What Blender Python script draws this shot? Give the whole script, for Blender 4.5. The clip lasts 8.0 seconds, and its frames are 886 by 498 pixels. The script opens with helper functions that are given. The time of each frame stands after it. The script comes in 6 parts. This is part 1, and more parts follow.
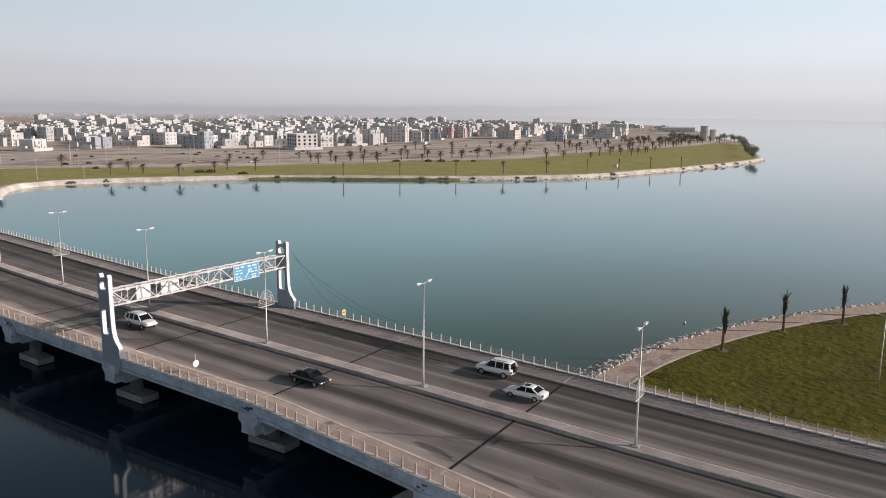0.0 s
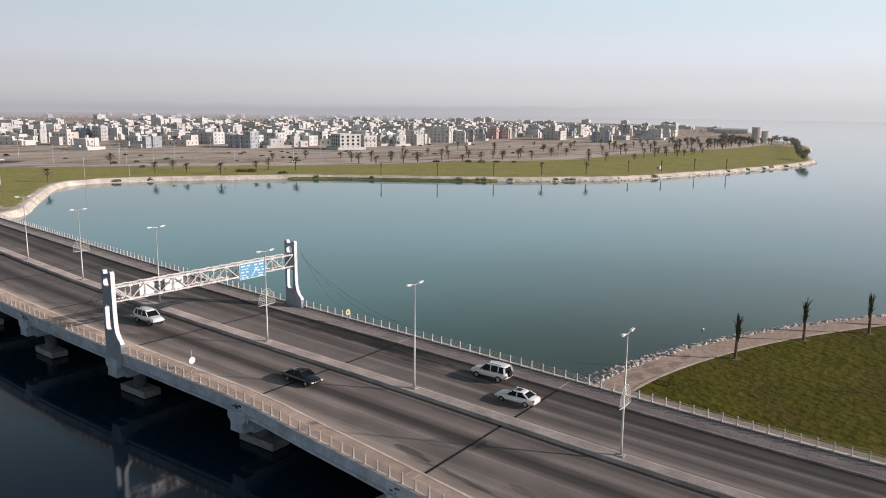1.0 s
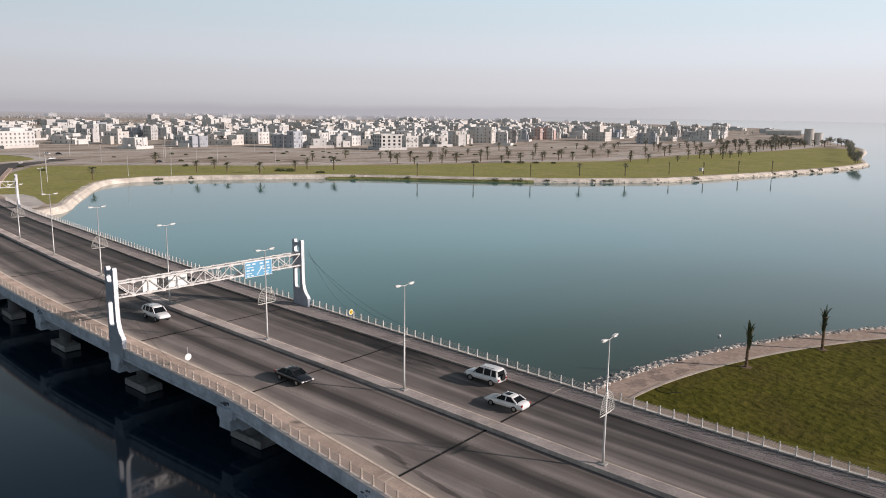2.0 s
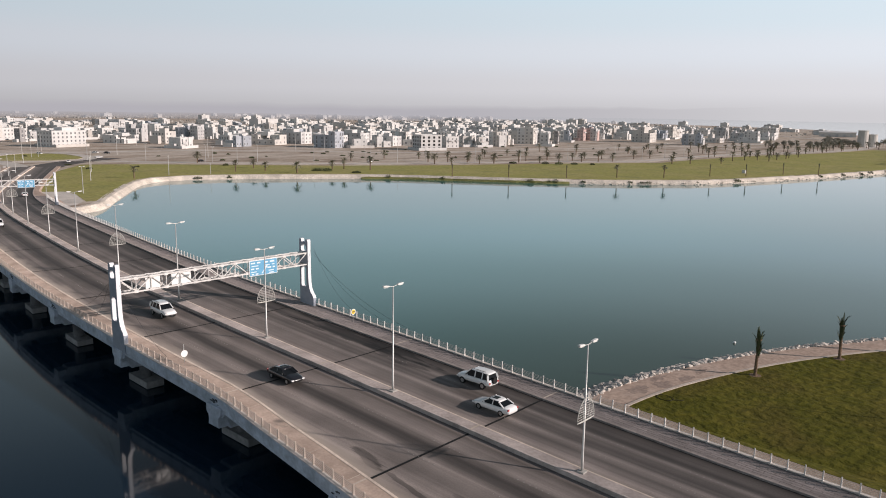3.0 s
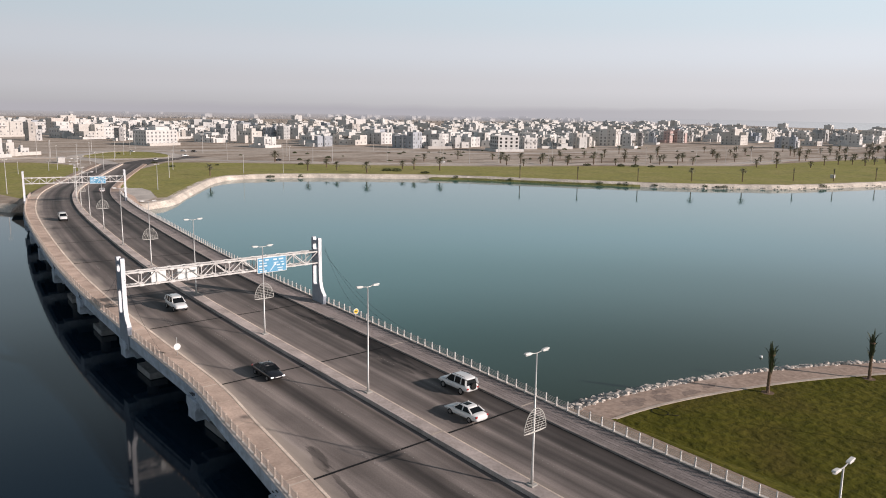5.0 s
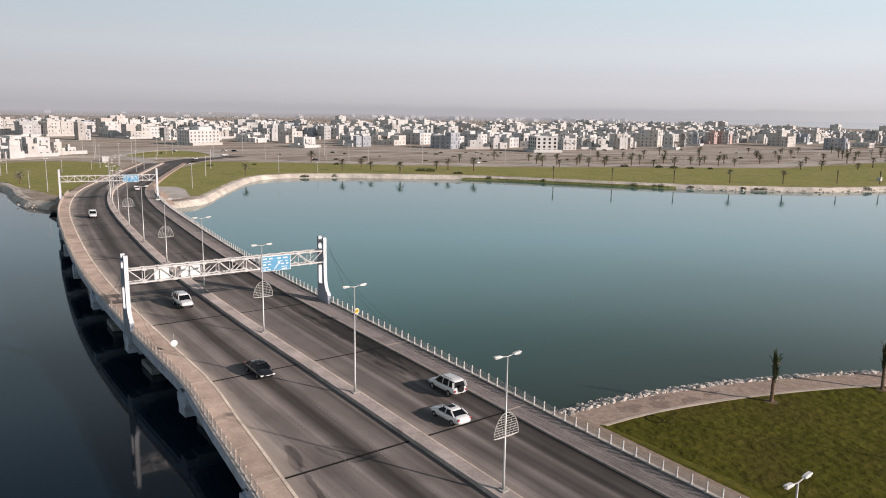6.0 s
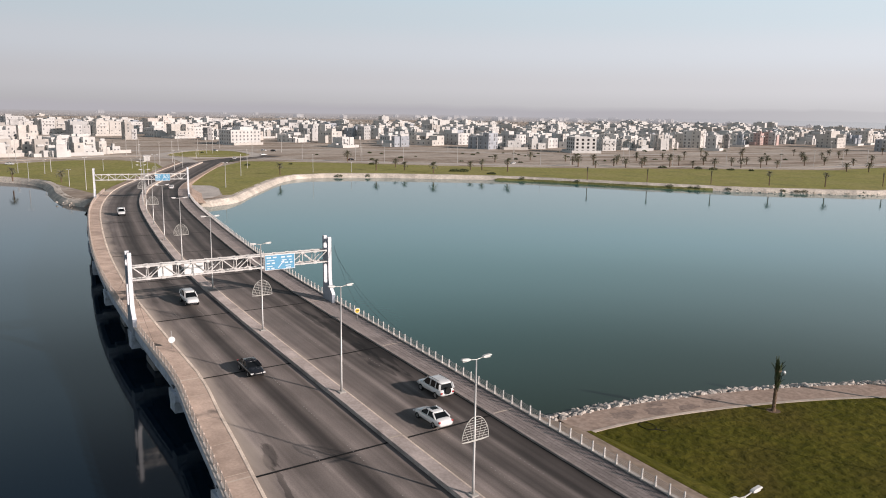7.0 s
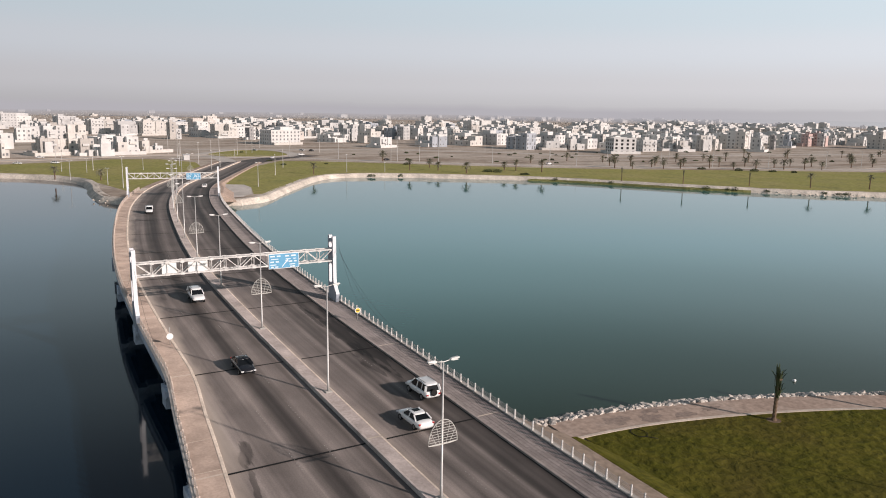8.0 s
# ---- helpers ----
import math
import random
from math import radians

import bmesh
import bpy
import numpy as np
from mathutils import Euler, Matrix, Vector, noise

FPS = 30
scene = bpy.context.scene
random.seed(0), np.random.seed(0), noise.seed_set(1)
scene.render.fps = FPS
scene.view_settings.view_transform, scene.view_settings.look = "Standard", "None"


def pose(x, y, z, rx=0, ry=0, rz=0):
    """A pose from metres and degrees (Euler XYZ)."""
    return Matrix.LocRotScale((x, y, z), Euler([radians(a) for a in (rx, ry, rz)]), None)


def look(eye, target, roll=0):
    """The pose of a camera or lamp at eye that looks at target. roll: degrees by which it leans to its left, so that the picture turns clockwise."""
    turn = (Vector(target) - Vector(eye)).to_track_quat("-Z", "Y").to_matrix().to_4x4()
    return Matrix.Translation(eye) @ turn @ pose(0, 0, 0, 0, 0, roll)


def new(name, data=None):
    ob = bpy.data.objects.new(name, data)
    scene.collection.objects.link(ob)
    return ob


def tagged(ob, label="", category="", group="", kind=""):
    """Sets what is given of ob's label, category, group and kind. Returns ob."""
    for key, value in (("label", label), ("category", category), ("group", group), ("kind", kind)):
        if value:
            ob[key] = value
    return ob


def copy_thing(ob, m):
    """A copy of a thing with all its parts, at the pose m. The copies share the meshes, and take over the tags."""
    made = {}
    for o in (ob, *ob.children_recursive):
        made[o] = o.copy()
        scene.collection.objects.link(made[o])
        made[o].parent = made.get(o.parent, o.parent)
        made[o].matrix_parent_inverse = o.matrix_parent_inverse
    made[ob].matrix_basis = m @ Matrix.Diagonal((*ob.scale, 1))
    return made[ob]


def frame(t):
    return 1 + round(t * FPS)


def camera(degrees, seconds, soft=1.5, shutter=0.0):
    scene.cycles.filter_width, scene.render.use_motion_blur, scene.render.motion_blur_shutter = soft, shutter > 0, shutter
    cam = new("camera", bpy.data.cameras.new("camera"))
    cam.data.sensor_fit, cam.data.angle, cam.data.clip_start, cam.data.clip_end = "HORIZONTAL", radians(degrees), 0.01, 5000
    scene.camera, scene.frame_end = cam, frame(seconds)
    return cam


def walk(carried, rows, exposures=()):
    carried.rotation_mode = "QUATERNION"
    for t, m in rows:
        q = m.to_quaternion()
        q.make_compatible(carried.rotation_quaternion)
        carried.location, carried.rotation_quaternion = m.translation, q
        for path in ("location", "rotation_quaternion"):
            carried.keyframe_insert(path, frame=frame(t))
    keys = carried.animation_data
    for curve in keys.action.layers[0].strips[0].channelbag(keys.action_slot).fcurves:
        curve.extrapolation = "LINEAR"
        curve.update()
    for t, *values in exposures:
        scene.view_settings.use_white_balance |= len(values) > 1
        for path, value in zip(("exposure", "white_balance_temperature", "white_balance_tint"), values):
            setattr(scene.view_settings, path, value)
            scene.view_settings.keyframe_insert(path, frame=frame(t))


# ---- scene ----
cam = camera(60.38, 8.0, soft=1.0)
# seconds, eye, yaw, pitch, roll
PATH = [
    (0.0, -0.129, -0.321, 34.551, 36.928, -10.330, 0.553),
    (0.5, 1.957, 1.801, 34.551, 38.784, -10.324, 0.600),
    (1.0, 3.976, 3.968, 34.550, 40.611, -10.319, 0.644),
    (1.5, 5.925, 6.178, 34.550, 42.410, -10.316, 0.685),
    (2.0, 7.805, 8.431, 34.550, 44.185, -10.315, 0.723),
    (2.5, 9.614, 10.728, 34.550, 45.937, -10.314, 0.757),
    (3.0, 11.353, 13.066, 34.551, 47.669, -10.315, 0.788),
    (3.5, 13.019, 15.447, 34.551, 49.384, -10.317, 0.815),
    (4.0, 14.613, 17.868, 34.552, 51.083, -10.320, 0.839),
    (4.5, 16.133, 20.331, 34.553, 52.769, -10.324, 0.860),
    (5.0, 17.580, 22.833, 34.553, 54.444, -10.330, 0.877),
    (5.5, 18.951, 25.376, 34.554, 56.111, -10.337, 0.892),
    (6.0, 20.247, 27.958, 34.556, 57.772, -10.346, 0.902),
    (6.5, 21.466, 30.578, 34.557, 59.429, -10.355, 0.910),
    (7.0, 22.608, 33.237, 34.558, 61.086, -10.366, 0.914),
    (7.5, 23.672, 35.934, 34.560, 62.743, -10.379, 0.914),
    (8.0, 24.657, 38.668, 34.562, 64.403, -10.392, 0.912),
]


def eye_pose(x, y, z, yaw, pitch, roll):
    turn = pose(0, 0, 0, 0, 0, yaw) @ pose(0, 0, 0, 90 + pitch) @ pose(0, 0, 0, 0, 0, roll)
    return Matrix.Translation((x, y, z)) @ turn


walk(cam, [(t, eye_pose(*row)) for t, *row in PATH], exposures=((0.0, 0.15, 6600, 20), (8.0, 0.17, 6700, 20)))
# ---- sky and sun ----
SUN_UP, SUN_ROUND = radians(20), radians(56.5)
world = bpy.data.worlds.new("hazy_morning_sky")
scene.world = world
world.use_nodes = True
wn, wl = world.node_tree.nodes, world.node_tree.links
sky = wn.new("ShaderNodeTexSky")
sky.sky_type, sky.sun_disc = "NISHITA", False
sky.sun_elevation, sky.sun_rotation = SUN_UP, SUN_ROUND
sky.altitude, sky.air_density, sky.dust_density, sky.ozone_density = 0, 1.0, 3.0, 1.5
# morning haze: a pale band that fades upwards into the clear sky
coord = wn.new("ShaderNodeTexCoord")
parts = wn.new("ShaderNodeSeparateXYZ")
wl.new(coord.outputs["Generated"], parts.inputs[0])
haze = wn.new("ShaderNodeValToRGB")
haze.color_ramp.interpolation = "EASE"
HAZE = ((0.0, (0.52, 0.545, 0.55), 1.0), (0.03, (0.6, 0.635, 0.645), 1.0), (0.075, (0.64, 0.72, 0.755), 0.98), (0.115, (0.59, 0.72, 0.765), 0.97), (0.16, (0.545, 0.74, 0.81), 0.97), (0.21, (0.475, 0.65, 0.69), 0.95), (0.31, (0.295, 0.4, 0.415), 0.92), (0.45, (0.13, 0.165, 0.17), 0.86), (0.6, (0.085, 0.12, 0.148), 0.76))
while len(haze.color_ramp.elements) < len(HAZE):
    haze.color_ramp.elements.new(0.5)
for e, (at, colour, thick) in zip(haze.color_ramp.elements, HAZE):
    e.position, e.color = at, (*colour, thick)
wl.new(parts.outputs["Z"], haze.inputs["Fac"])
dim = wn.new("ShaderNodeVectorMath")
dim.operation = "SCALE"
dim.inputs["Scale"].default_value = 0.1
wl.new(sky.outputs[0], dim.inputs[0])
blend = wn.new("ShaderNodeMix")
blend.data_type = "RGBA"
wl.new(haze.outputs["Alpha"], blend.inputs["Factor"])
wl.new(dim.outputs[0], blend.inputs["A"])
wl.new(haze.outputs["Color"], blend.inputs["B"])
# the haze glows towards the sun and dulls away from it
toward = wn.new("ShaderNodeVectorMath")
toward.operation = "DOT_PRODUCT"
toward.inputs[1].default_value = (math.sin(SUN_ROUND), math.cos(SUN_ROUND), 0)
wl.new(coord.outputs["Generated"], toward.inputs[0])
glow = wn.new("ShaderNodeMapRange")
glow.inputs["From Min"].default_value, glow.inputs["From Max"].default_value = -1.0, 0.5
wl.new(toward.outputs["Value"], glow.inputs["Value"])
tint = wn.new("ShaderNodeMix")
tint.data_type = "RGBA"
tint.inputs["A"].default_value, tint.inputs["B"].default_value = (0.7, 0.705, 0.71, 1), (1.08, 1.09, 1.085, 1)
wl.new(glow.outputs["Result"], tint.inputs["Factor"])
lit = wn.new("ShaderNodeVectorMath")
lit.operation = "MULTIPLY"
wl.new(blend.outputs["Result"], lit.inputs[0])
wl.new(tint.outputs["Result"], lit.inputs[1])
wl.new(lit.outputs[0], wn["Background"].inputs[0])
wn["Background"].inputs[1].default_value = 1.0
sun_data = bpy.data.lights.new("sun", "SUN")
sun_data.energy, sun_data.angle, sun_data.color = 4.0, radians(0.8), (1.0, 0.93, 0.845)
sun = new("sun", sun_data)
sun_from = Vector((math.sin(SUN_ROUND) * math.cos(SUN_UP), math.cos(SUN_ROUND) * math.cos(SUN_UP), math.sin(SUN_UP)))
sun.matrix_world = look(sun_from * 200, (0, 0, 0))
# ---- materials ----
def material(name, colour, rough=0.8, metal=0.0, grain=0.0, size=1.0, stain=0.0, stain_size=8.0, bump=0.0, bump_size=None, vary=0.0, coat=0.0, spec=0.5, matte=0.0):
    """A surface with fine grain, broad stains, relief and a tone of its own for each piece."""
    m = bpy.data.materials.new(name)
    m.use_nodes = True
    n, l = m.node_tree.nodes, m.node_tree.links
    bsdf = n["Principled BSDF"]
    bsdf.inputs["Roughness"].default_value, bsdf.inputs["Metallic"].default_value = rough, metal
    bsdf.inputs["Coat Weight"].default_value = coat
    bsdf.inputs["Specular IOR Level"].default_value = spec if rough < 0.8 else min(spec, 0.2)
    bsdf.inputs["Diffuse Roughness"].default_value = matte
    where = n.new("ShaderNodeNewGeometry")
    value = None

    def layer(amount, scale, detail):
        nonlocal value
        tex = n.new("ShaderNodeTexNoise")
        tex.inputs["Scale"].default_value, tex.inputs["Detail"].default_value = 1 / scale, detail
        l.new(where.outputs["Position"], tex.inputs["Vector"])
        ramp = n.new("ShaderNodeMapRange")
        ramp.inputs["From Min"].default_value, ramp.inputs["From Max"].default_value = 0.28, 0.72
        ramp.inputs["To Min"].default_value, ramp.inputs["To Max"].default_value = 1 - amount, 1 + amount
        l.new(tex.outputs["Fac"], ramp.inputs["Value"])
        value = times(ramp.outputs["Result"])

    def times(socket):
        if value is None:
            return socket
        mul = n.new("ShaderNodeMath")
        mul.operation = "MULTIPLY"
        l.new(value, mul.inputs[0]), l.new(socket, mul.inputs[1])
        return mul.outputs[0]

    if grain:
        layer(grain, size, 5)
    if stain:
        layer(stain, stain_size, 6)
    if vary:
        info = n.new("ShaderNodeObjectInfo")
        ramp = n.new("ShaderNodeMapRange")
        ramp.inputs["To Min"].default_value, ramp.inputs["To Max"].default_value = 1 - vary, 1 + vary
        l.new(info.outputs["Random"], ramp.inputs["Value"])
        value = times(ramp.outputs["Result"])
    if value is None:
        bsdf.inputs["Base Color"].default_value = (*colour, 1)
    else:
        mix = n.new("ShaderNodeVectorMath")
        mix.operation = "SCALE"
        mix.inputs[0].default_value = colour
        l.new(value, mix.inputs["Scale"])
        l.new(mix.outputs[0], bsdf.inputs["Base Color"])
    if bump:
        tex = n.new("ShaderNodeTexNoise")
        tex.inputs["Scale"].default_value, tex.inputs["Detail"].default_value = 1 / (bump_size or size), 4
        l.new(where.outputs["Position"], tex.inputs["Vector"])
        relief = n.new("ShaderNodeBump")
        relief.inputs["Distance"].default_value = bump
        l.new(tex.outputs["Fac"], relief.inputs["Height"])
        l.new(relief.outputs[0], bsdf.inputs["Normal"])
    return m


concrete = material("pale_concrete", (0.42, 0.4, 0.37), 0.85, grain=0.1, size=0.15, stain=0.18, stain_size=3, bump=0.01, matte=0.6)
coping_paint = material("pale_coping_paint", (0.52, 0.48, 0.44), 0.7, grain=0.1, size=0.3, stain=0.2, stain_size=1.8, bump=0.01)
kerb_paint = material("cream_kerb", (0.45, 0.385, 0.325), 0.8, grain=0.12, size=0.3, stain=0.2, stain_size=4, bump=0.01, matte=0.6)
footway_kerb = material("pale_worn_kerb_paint", (0.6, 0.51, 0.43), 0.8, grain=0.12, size=0.3, stain=0.22, stain_size=3, bump=0.01, matte=0.6)
fascia_paint = material("blue_grey_painted_concrete", (0.42, 0.47, 0.54), 0.75, grain=0.1, size=0.4, stain=0.26, stain_size=1.6, bump=0.01)
concrete_edge = material("dull_grey_edge_concrete", (0.24, 0.225, 0.215), 0.85, grain=0.1, size=0.3, stain=0.2, stain_size=2, bump=0.01)
pile_concrete = material("weathered_pile_concrete", (0.25, 0.245, 0.245), 0.9, grain=0.15, size=0.4, stain=0.3, stain_size=2, bump=0.02)
# darker concrete for deck slab, girders and pier columns
dark_concrete = material("dark_grey_concrete", (0.13, 0.13, 0.135), 0.9, grain=0.15, size=0.4, stain=0.3, stain_size=2, bump=0.02)
west_paving = material("tan_paving", (0.41, 0.32, 0.265), 0.85, grain=0.12, size=0.25, stain=0.24, stain_size=2.5, bump=0.008, vary=0.12, matte=0.6)
median_paving = material("dusty_median_concrete", (0.385, 0.332, 0.308), 0.9, grain=0.14, size=0.3, stain=0.3, stain_size=3, bump=0.01, matte=0.6)
median_kerb = material("dusty_median_kerb", (0.44, 0.385, 0.355), 0.85, grain=0.14, size=0.3, stain=0.3, stain_size=2.5, bump=0.012, matte=0.6)
gutter_kerb = material("grimy_grey_kerb", (0.31, 0.27, 0.25), 0.9, grain=0.15, size=0.3, stain=0.25, stain_size=2, bump=0.012, matte=0.6)
east_paving = material("grey_paving", (0.25, 0.218, 0.207), 0.85, grain=0.12, size=0.25, stain=0.2, stain_size=2.5, bump=0.008, vary=0.1, matte=0.6)
white_metal = material("white_painted_steel", (0.72, 0.71, 0.68), 0.45, grain=0.05, size=0.3, stain=0.1, stain_size=1.5)
tan_metal = material("dusty_tan_rail_paint", (0.52, 0.43, 0.37), 0.6, grain=0.08, size=0.2, stain=0.14, stain_size=1.5)
rail_metal = material("dull_rail_paint", (0.42, 0.385, 0.36), 0.5, grain=0.08, size=0.2, stain=0.12, stain_size=1.5)
truss_metal = material("weathered_white_steel", (0.62, 0.6, 0.575), 0.55, grain=0.08, size=0.3, stain=0.22, stain_size=1.2)
lamp_metal = material("pale_galvanised_steel", (0.52, 0.51, 0.49), 0.4, metal=0.3, grain=0.06, size=0.4)
pylon_grey = material("slate_grey_painted_concrete", (0.29, 0.32, 0.37), 0.7, grain=0.06, size=0.4, stain=0.12, stain_size=2, bump=0.006)
pylon_paint = material("white_rendered_concrete", (0.74, 0.75, 0.77), 0.6, grain=0.04, size=0.4, stain=0.1, stain_size=2, bump=0.004)
soot_black = material("black_grime", (0.07, 0.075, 0.085), 0.95, grain=0.3, size=0.2)
dark_steel = material("dark_steel", (0.05, 0.05, 0.055), 0.5, metal=0.5, grain=0.1, size=0.2)
rubber = material("black_rubber", (0.02, 0.02, 0.02), 0.9, grain=0.2, size=0.1)
sign_blue = material("blue_sign_sheet", (0.12, 0.36, 0.56), 0.4, grain=0.04, size=0.5, stain=0.08, stain_size=1)
sign_white = material("white_sign_sheet", (0.8, 0.8, 0.78), 0.4, grain=0.03, size=0.5)
sign_yellow = material("yellow_sign_sheet", (0.75, 0.5, 0.05), 0.4, grain=0.03, size=0.5)
bank_rock = material("sandy_bank_rock", (0.62, 0.55, 0.475), 0.95, grain=0.2, size=0.8, stain=0.25, stain_size=6, bump=0.3, bump_size=0.9)
pale_plaza = material("pale_plaza_paving", (0.6, 0.545, 0.49), 0.9, grain=0.1, size=0.6, stain=0.2, stain_size=5)
pale_track = material("pale_graded_sand", (0.48, 0.405, 0.34), 0.95, grain=0.1, size=2, stain=0.2, stain_size=15)
rock = material("pale_armour_rock", (0.58, 0.525, 0.47), 0.9, grain=0.2, size=0.3, stain=0.15, stain_size=1.5, bump=0.05, vary=0.18)
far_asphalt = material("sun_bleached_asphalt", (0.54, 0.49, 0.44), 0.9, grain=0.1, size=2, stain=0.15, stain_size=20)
dark_asphalt = material("dark_asphalt", (0.11, 0.1, 0.095), 0.9, grain=0.12, size=1.5, stain=0.2, stain_size=12, spec=0.15)
trunk_bark = material("palm_bark", (0.16, 0.11, 0.075), 0.95, grain=0.35, size=0.12, stain=0.2, stain_size=0.8, bump=0.03)
palm_leaf = material("palm_leaf", (0.045, 0.06, 0.022), 0.7, grain=0.3, size=0.4, vary=0.2)
# far palms: haze is painted in as a paler, greyer leaf
hazed_palm_leaf = material("hazed_palm_leaf", (0.17, 0.165, 0.115), 0.8, grain=0.3, size=0.4, vary=0.2)
shrub_leaf = material("shrub_leaf", (0.075, 0.09, 0.04), 0.8, grain=0.35, size=0.5, vary=0.2)
reed_leaf = material("green_reed", (0.3, 0.3, 0.125), 0.85, grain=0.3, size=0.8, stain=0.25, stain_size=6)
reed_turf = material("green_reed_turf", (0.26, 0.255, 0.1), 0.95, grain=0.2, size=1.0, stain=0.25, stain_size=9, bump=0.05, bump_size=0.8, spec=0.1)
buoy_white = material("white_plastic", (0.8, 0.8, 0.78), 0.4, grain=0.03, size=0.2)


def make_asphalt():
    """Worn asphalt (UV: metres along, metres across): dark oily lanes, pale lane edges, tyre streaks, blotches, dust
    and painted shade by the kerbs.
    """
    m = bpy.data.materials.new("worn_asphalt")
    m.use_nodes = True
    n, l = m.node_tree.nodes, m.node_tree.links
    bsdf = n["Principled BSDF"]
    bsdf.inputs["Roughness"].default_value, bsdf.inputs["Specular IOR Level"].default_value = 0.68, 0.3
    bsdf.inputs["Diffuse Roughness"].default_value = 0.4
    uv = n.new("ShaderNodeUVMap")
    uv.uv_map = "UVMap"
    split = n.new("ShaderNodeSeparateXYZ")
    l.new(uv.outputs[0], split.inputs[0])

    def noise_at(sx, sy, detail=3):
        mp = n.new("ShaderNodeMapping")
        mp.inputs["Scale"].default_value = (sx, sy, 1)
        l.new(uv.outputs[0], mp.inputs[0])
        tex = n.new("ShaderNodeTexNoise")
        tex.inputs["Scale"].default_value, tex.inputs["Detail"].default_value = 1, detail
        l.new(mp.outputs[0], tex.inputs["Vector"])
        return tex.outputs["Fac"]

    def ranged(socket, a, b, lo, hi):
        r = n.new("ShaderNodeMapRange")
        for k, v in zip(("From Min", "From Max", "To Min", "To Max"), (a, b, lo, hi)):
            r.inputs[k].default_value = v
        l.new(socket, r.inputs["Value"])
        return r.outputs["Result"]

    def op(kind, a, b):
        k = n.new("ShaderNodeMath")
        k.operation = kind
        for i, v in enumerate((a, b)):
            if isinstance(v, (int, float)):
                k.inputs[i].default_value = v
            else:
                l.new(v, k.inputs[i])
        return k.outputs[0]

    wander = ranged(noise_at(0.02, 0.05, 2), 0.3, 0.7, -0.35, 0.35)
    place = op("DIVIDE", op("ADD", op("ADD", split.outputs["Y"], wander), 23.0), 34.0)
    lanes = n.new("ShaderNodeValToRGB")
    lanes.color_ramp.interpolation = "EASE"
    # stops beside the median and east kerb paint in kerb shade with the dirt
    stops = ((-23, 1.1), (-14.3, 1.15), (-13, 1.1), (-11.6, 1.3), (-10.6, 1.1), (-9.2, 0.94), (-8.2, 1.02), (-7.3, 0.7), (-6.7, 0.42), (-6.1, 0.46), (-5.4, 0.74), (-4.4, 0.9), (-3.4, 0.8), (-2.8, 0.72), (-2.1, 0.9), (-1.7, 0.75), (-1.3, 0.5),
             (0.1, 1.2), (1.0, 1.12), (2.2, 1.02), (3.3, 0.82), (4.1, 0.98), (4.8, 0.6), (5.4, 0.46), (6.3, 0.64), (7.0, 0.86), (7.8, 0.45), (8.6, 0.55), (9.3, 0.4), (9.9, 0.34))
    while len(lanes.color_ramp.elements) < len(stops):
        lanes.color_ramp.elements.new(0.5)
    for e, (v, tone) in zip(lanes.color_ramp.elements, stops):
        e.position = (v + 23) / 34
        e.color = (tone / 2, tone / 2, tone / 2, 1)
    l.new(place, lanes.inputs["Fac"])
    wear_and_shade = op("POWER", op("MULTIPLY", lanes.outputs["Color"], 2.0), 1.25)
    streak = ranged(noise_at(0.007, 0.6, 2), 0.32, 0.68, 0.68, 1.32)
    thin = ranged(noise_at(0.02, 1.8, 3), 0.3, 0.7, 0.84, 1.16)
    blotch = ranged(noise_at(0.16, 0.3, 5), 0.3, 0.7, 0.8, 1.2)
    grain = ranged(noise_at(7, 7, 3), 0.3, 0.7, 0.88, 1.12)
    tone = op("MULTIPLY", op("MULTIPLY", op("MULTIPLY", streak, thin), op("MULTIPLY", blotch, grain)), wear_and_shade)
    # darker surface beyond the gantry
    tone = op("MULTIPLY", tone, ranged(split.outputs["X"], 205, 265, 1.0, 0.7))
    # oil stains with torn edges: place along, place across, half length, half width, slant, depth
    torn = ranged(noise_at(0.22, 1.1, 5), 0.25, 0.75, -0.75, 0.75)
    for u, v, ru, rv, slant, deep in ((206, 8.6, 13, 1.5, 0.0, 0.42), (199, 7.4, 6, 1.2, 0.08, 0.5), (216, 7.2, 8, 0.45, 0.03, 0.5), (181, -11.9, 2.8, 0.75, 0.12, 0.5), (176, -12.7, 6, 0.36, 0.16, 0.5), (171, -11.2, 1.5, 0.5, 0.1, 0.75), (150, -10.5, 3, 0.5, 0.1, 0.75), (236, -9.5, 5, 0.4, 0.05, 0.75), (262, 3.4, 7, 0.4, 0.02, 0.7)):
        du = op("SUBTRACT", split.outputs["X"], u)
        dv = op("SUBTRACT", op("SUBTRACT", split.outputs["Y"], v), op("MULTIPLY", du, slant))
        far = op("SQRT", op("ADD", op("POWER", op("ABSOLUTE", op("DIVIDE", du, ru), 0), 2), op("POWER", op("ABSOLUTE", op("DIVIDE", dv, rv), 0), 2)), 0)
        tone = op("MULTIPLY", tone, ranged(op("ADD", far, torn), 0.72, 0.96, deep, 1.0))
    ramp = n.new("ShaderNodeVectorMath")
    ramp.operation = "SCALE"
    ramp.inputs[0].default_value = (0.197, 0.168, 0.153)
    l.new(tone, ramp.inputs["Scale"])
    # windblown dust along the kerbs (second UV: metres from the kerb)
    side, apart, dusty = n.new("ShaderNodeUVMap"), n.new("ShaderNodeSeparateXYZ"), n.new("ShaderNodeMix")
    side.uv_map, dusty.data_type = "KerbMap", "RGBA"
    l.new(side.outputs[0], apart.inputs[0])
    ragged = ranged(noise_at(0.12, 0.5, 5), 0.25, 0.75, -0.9, 0.9)
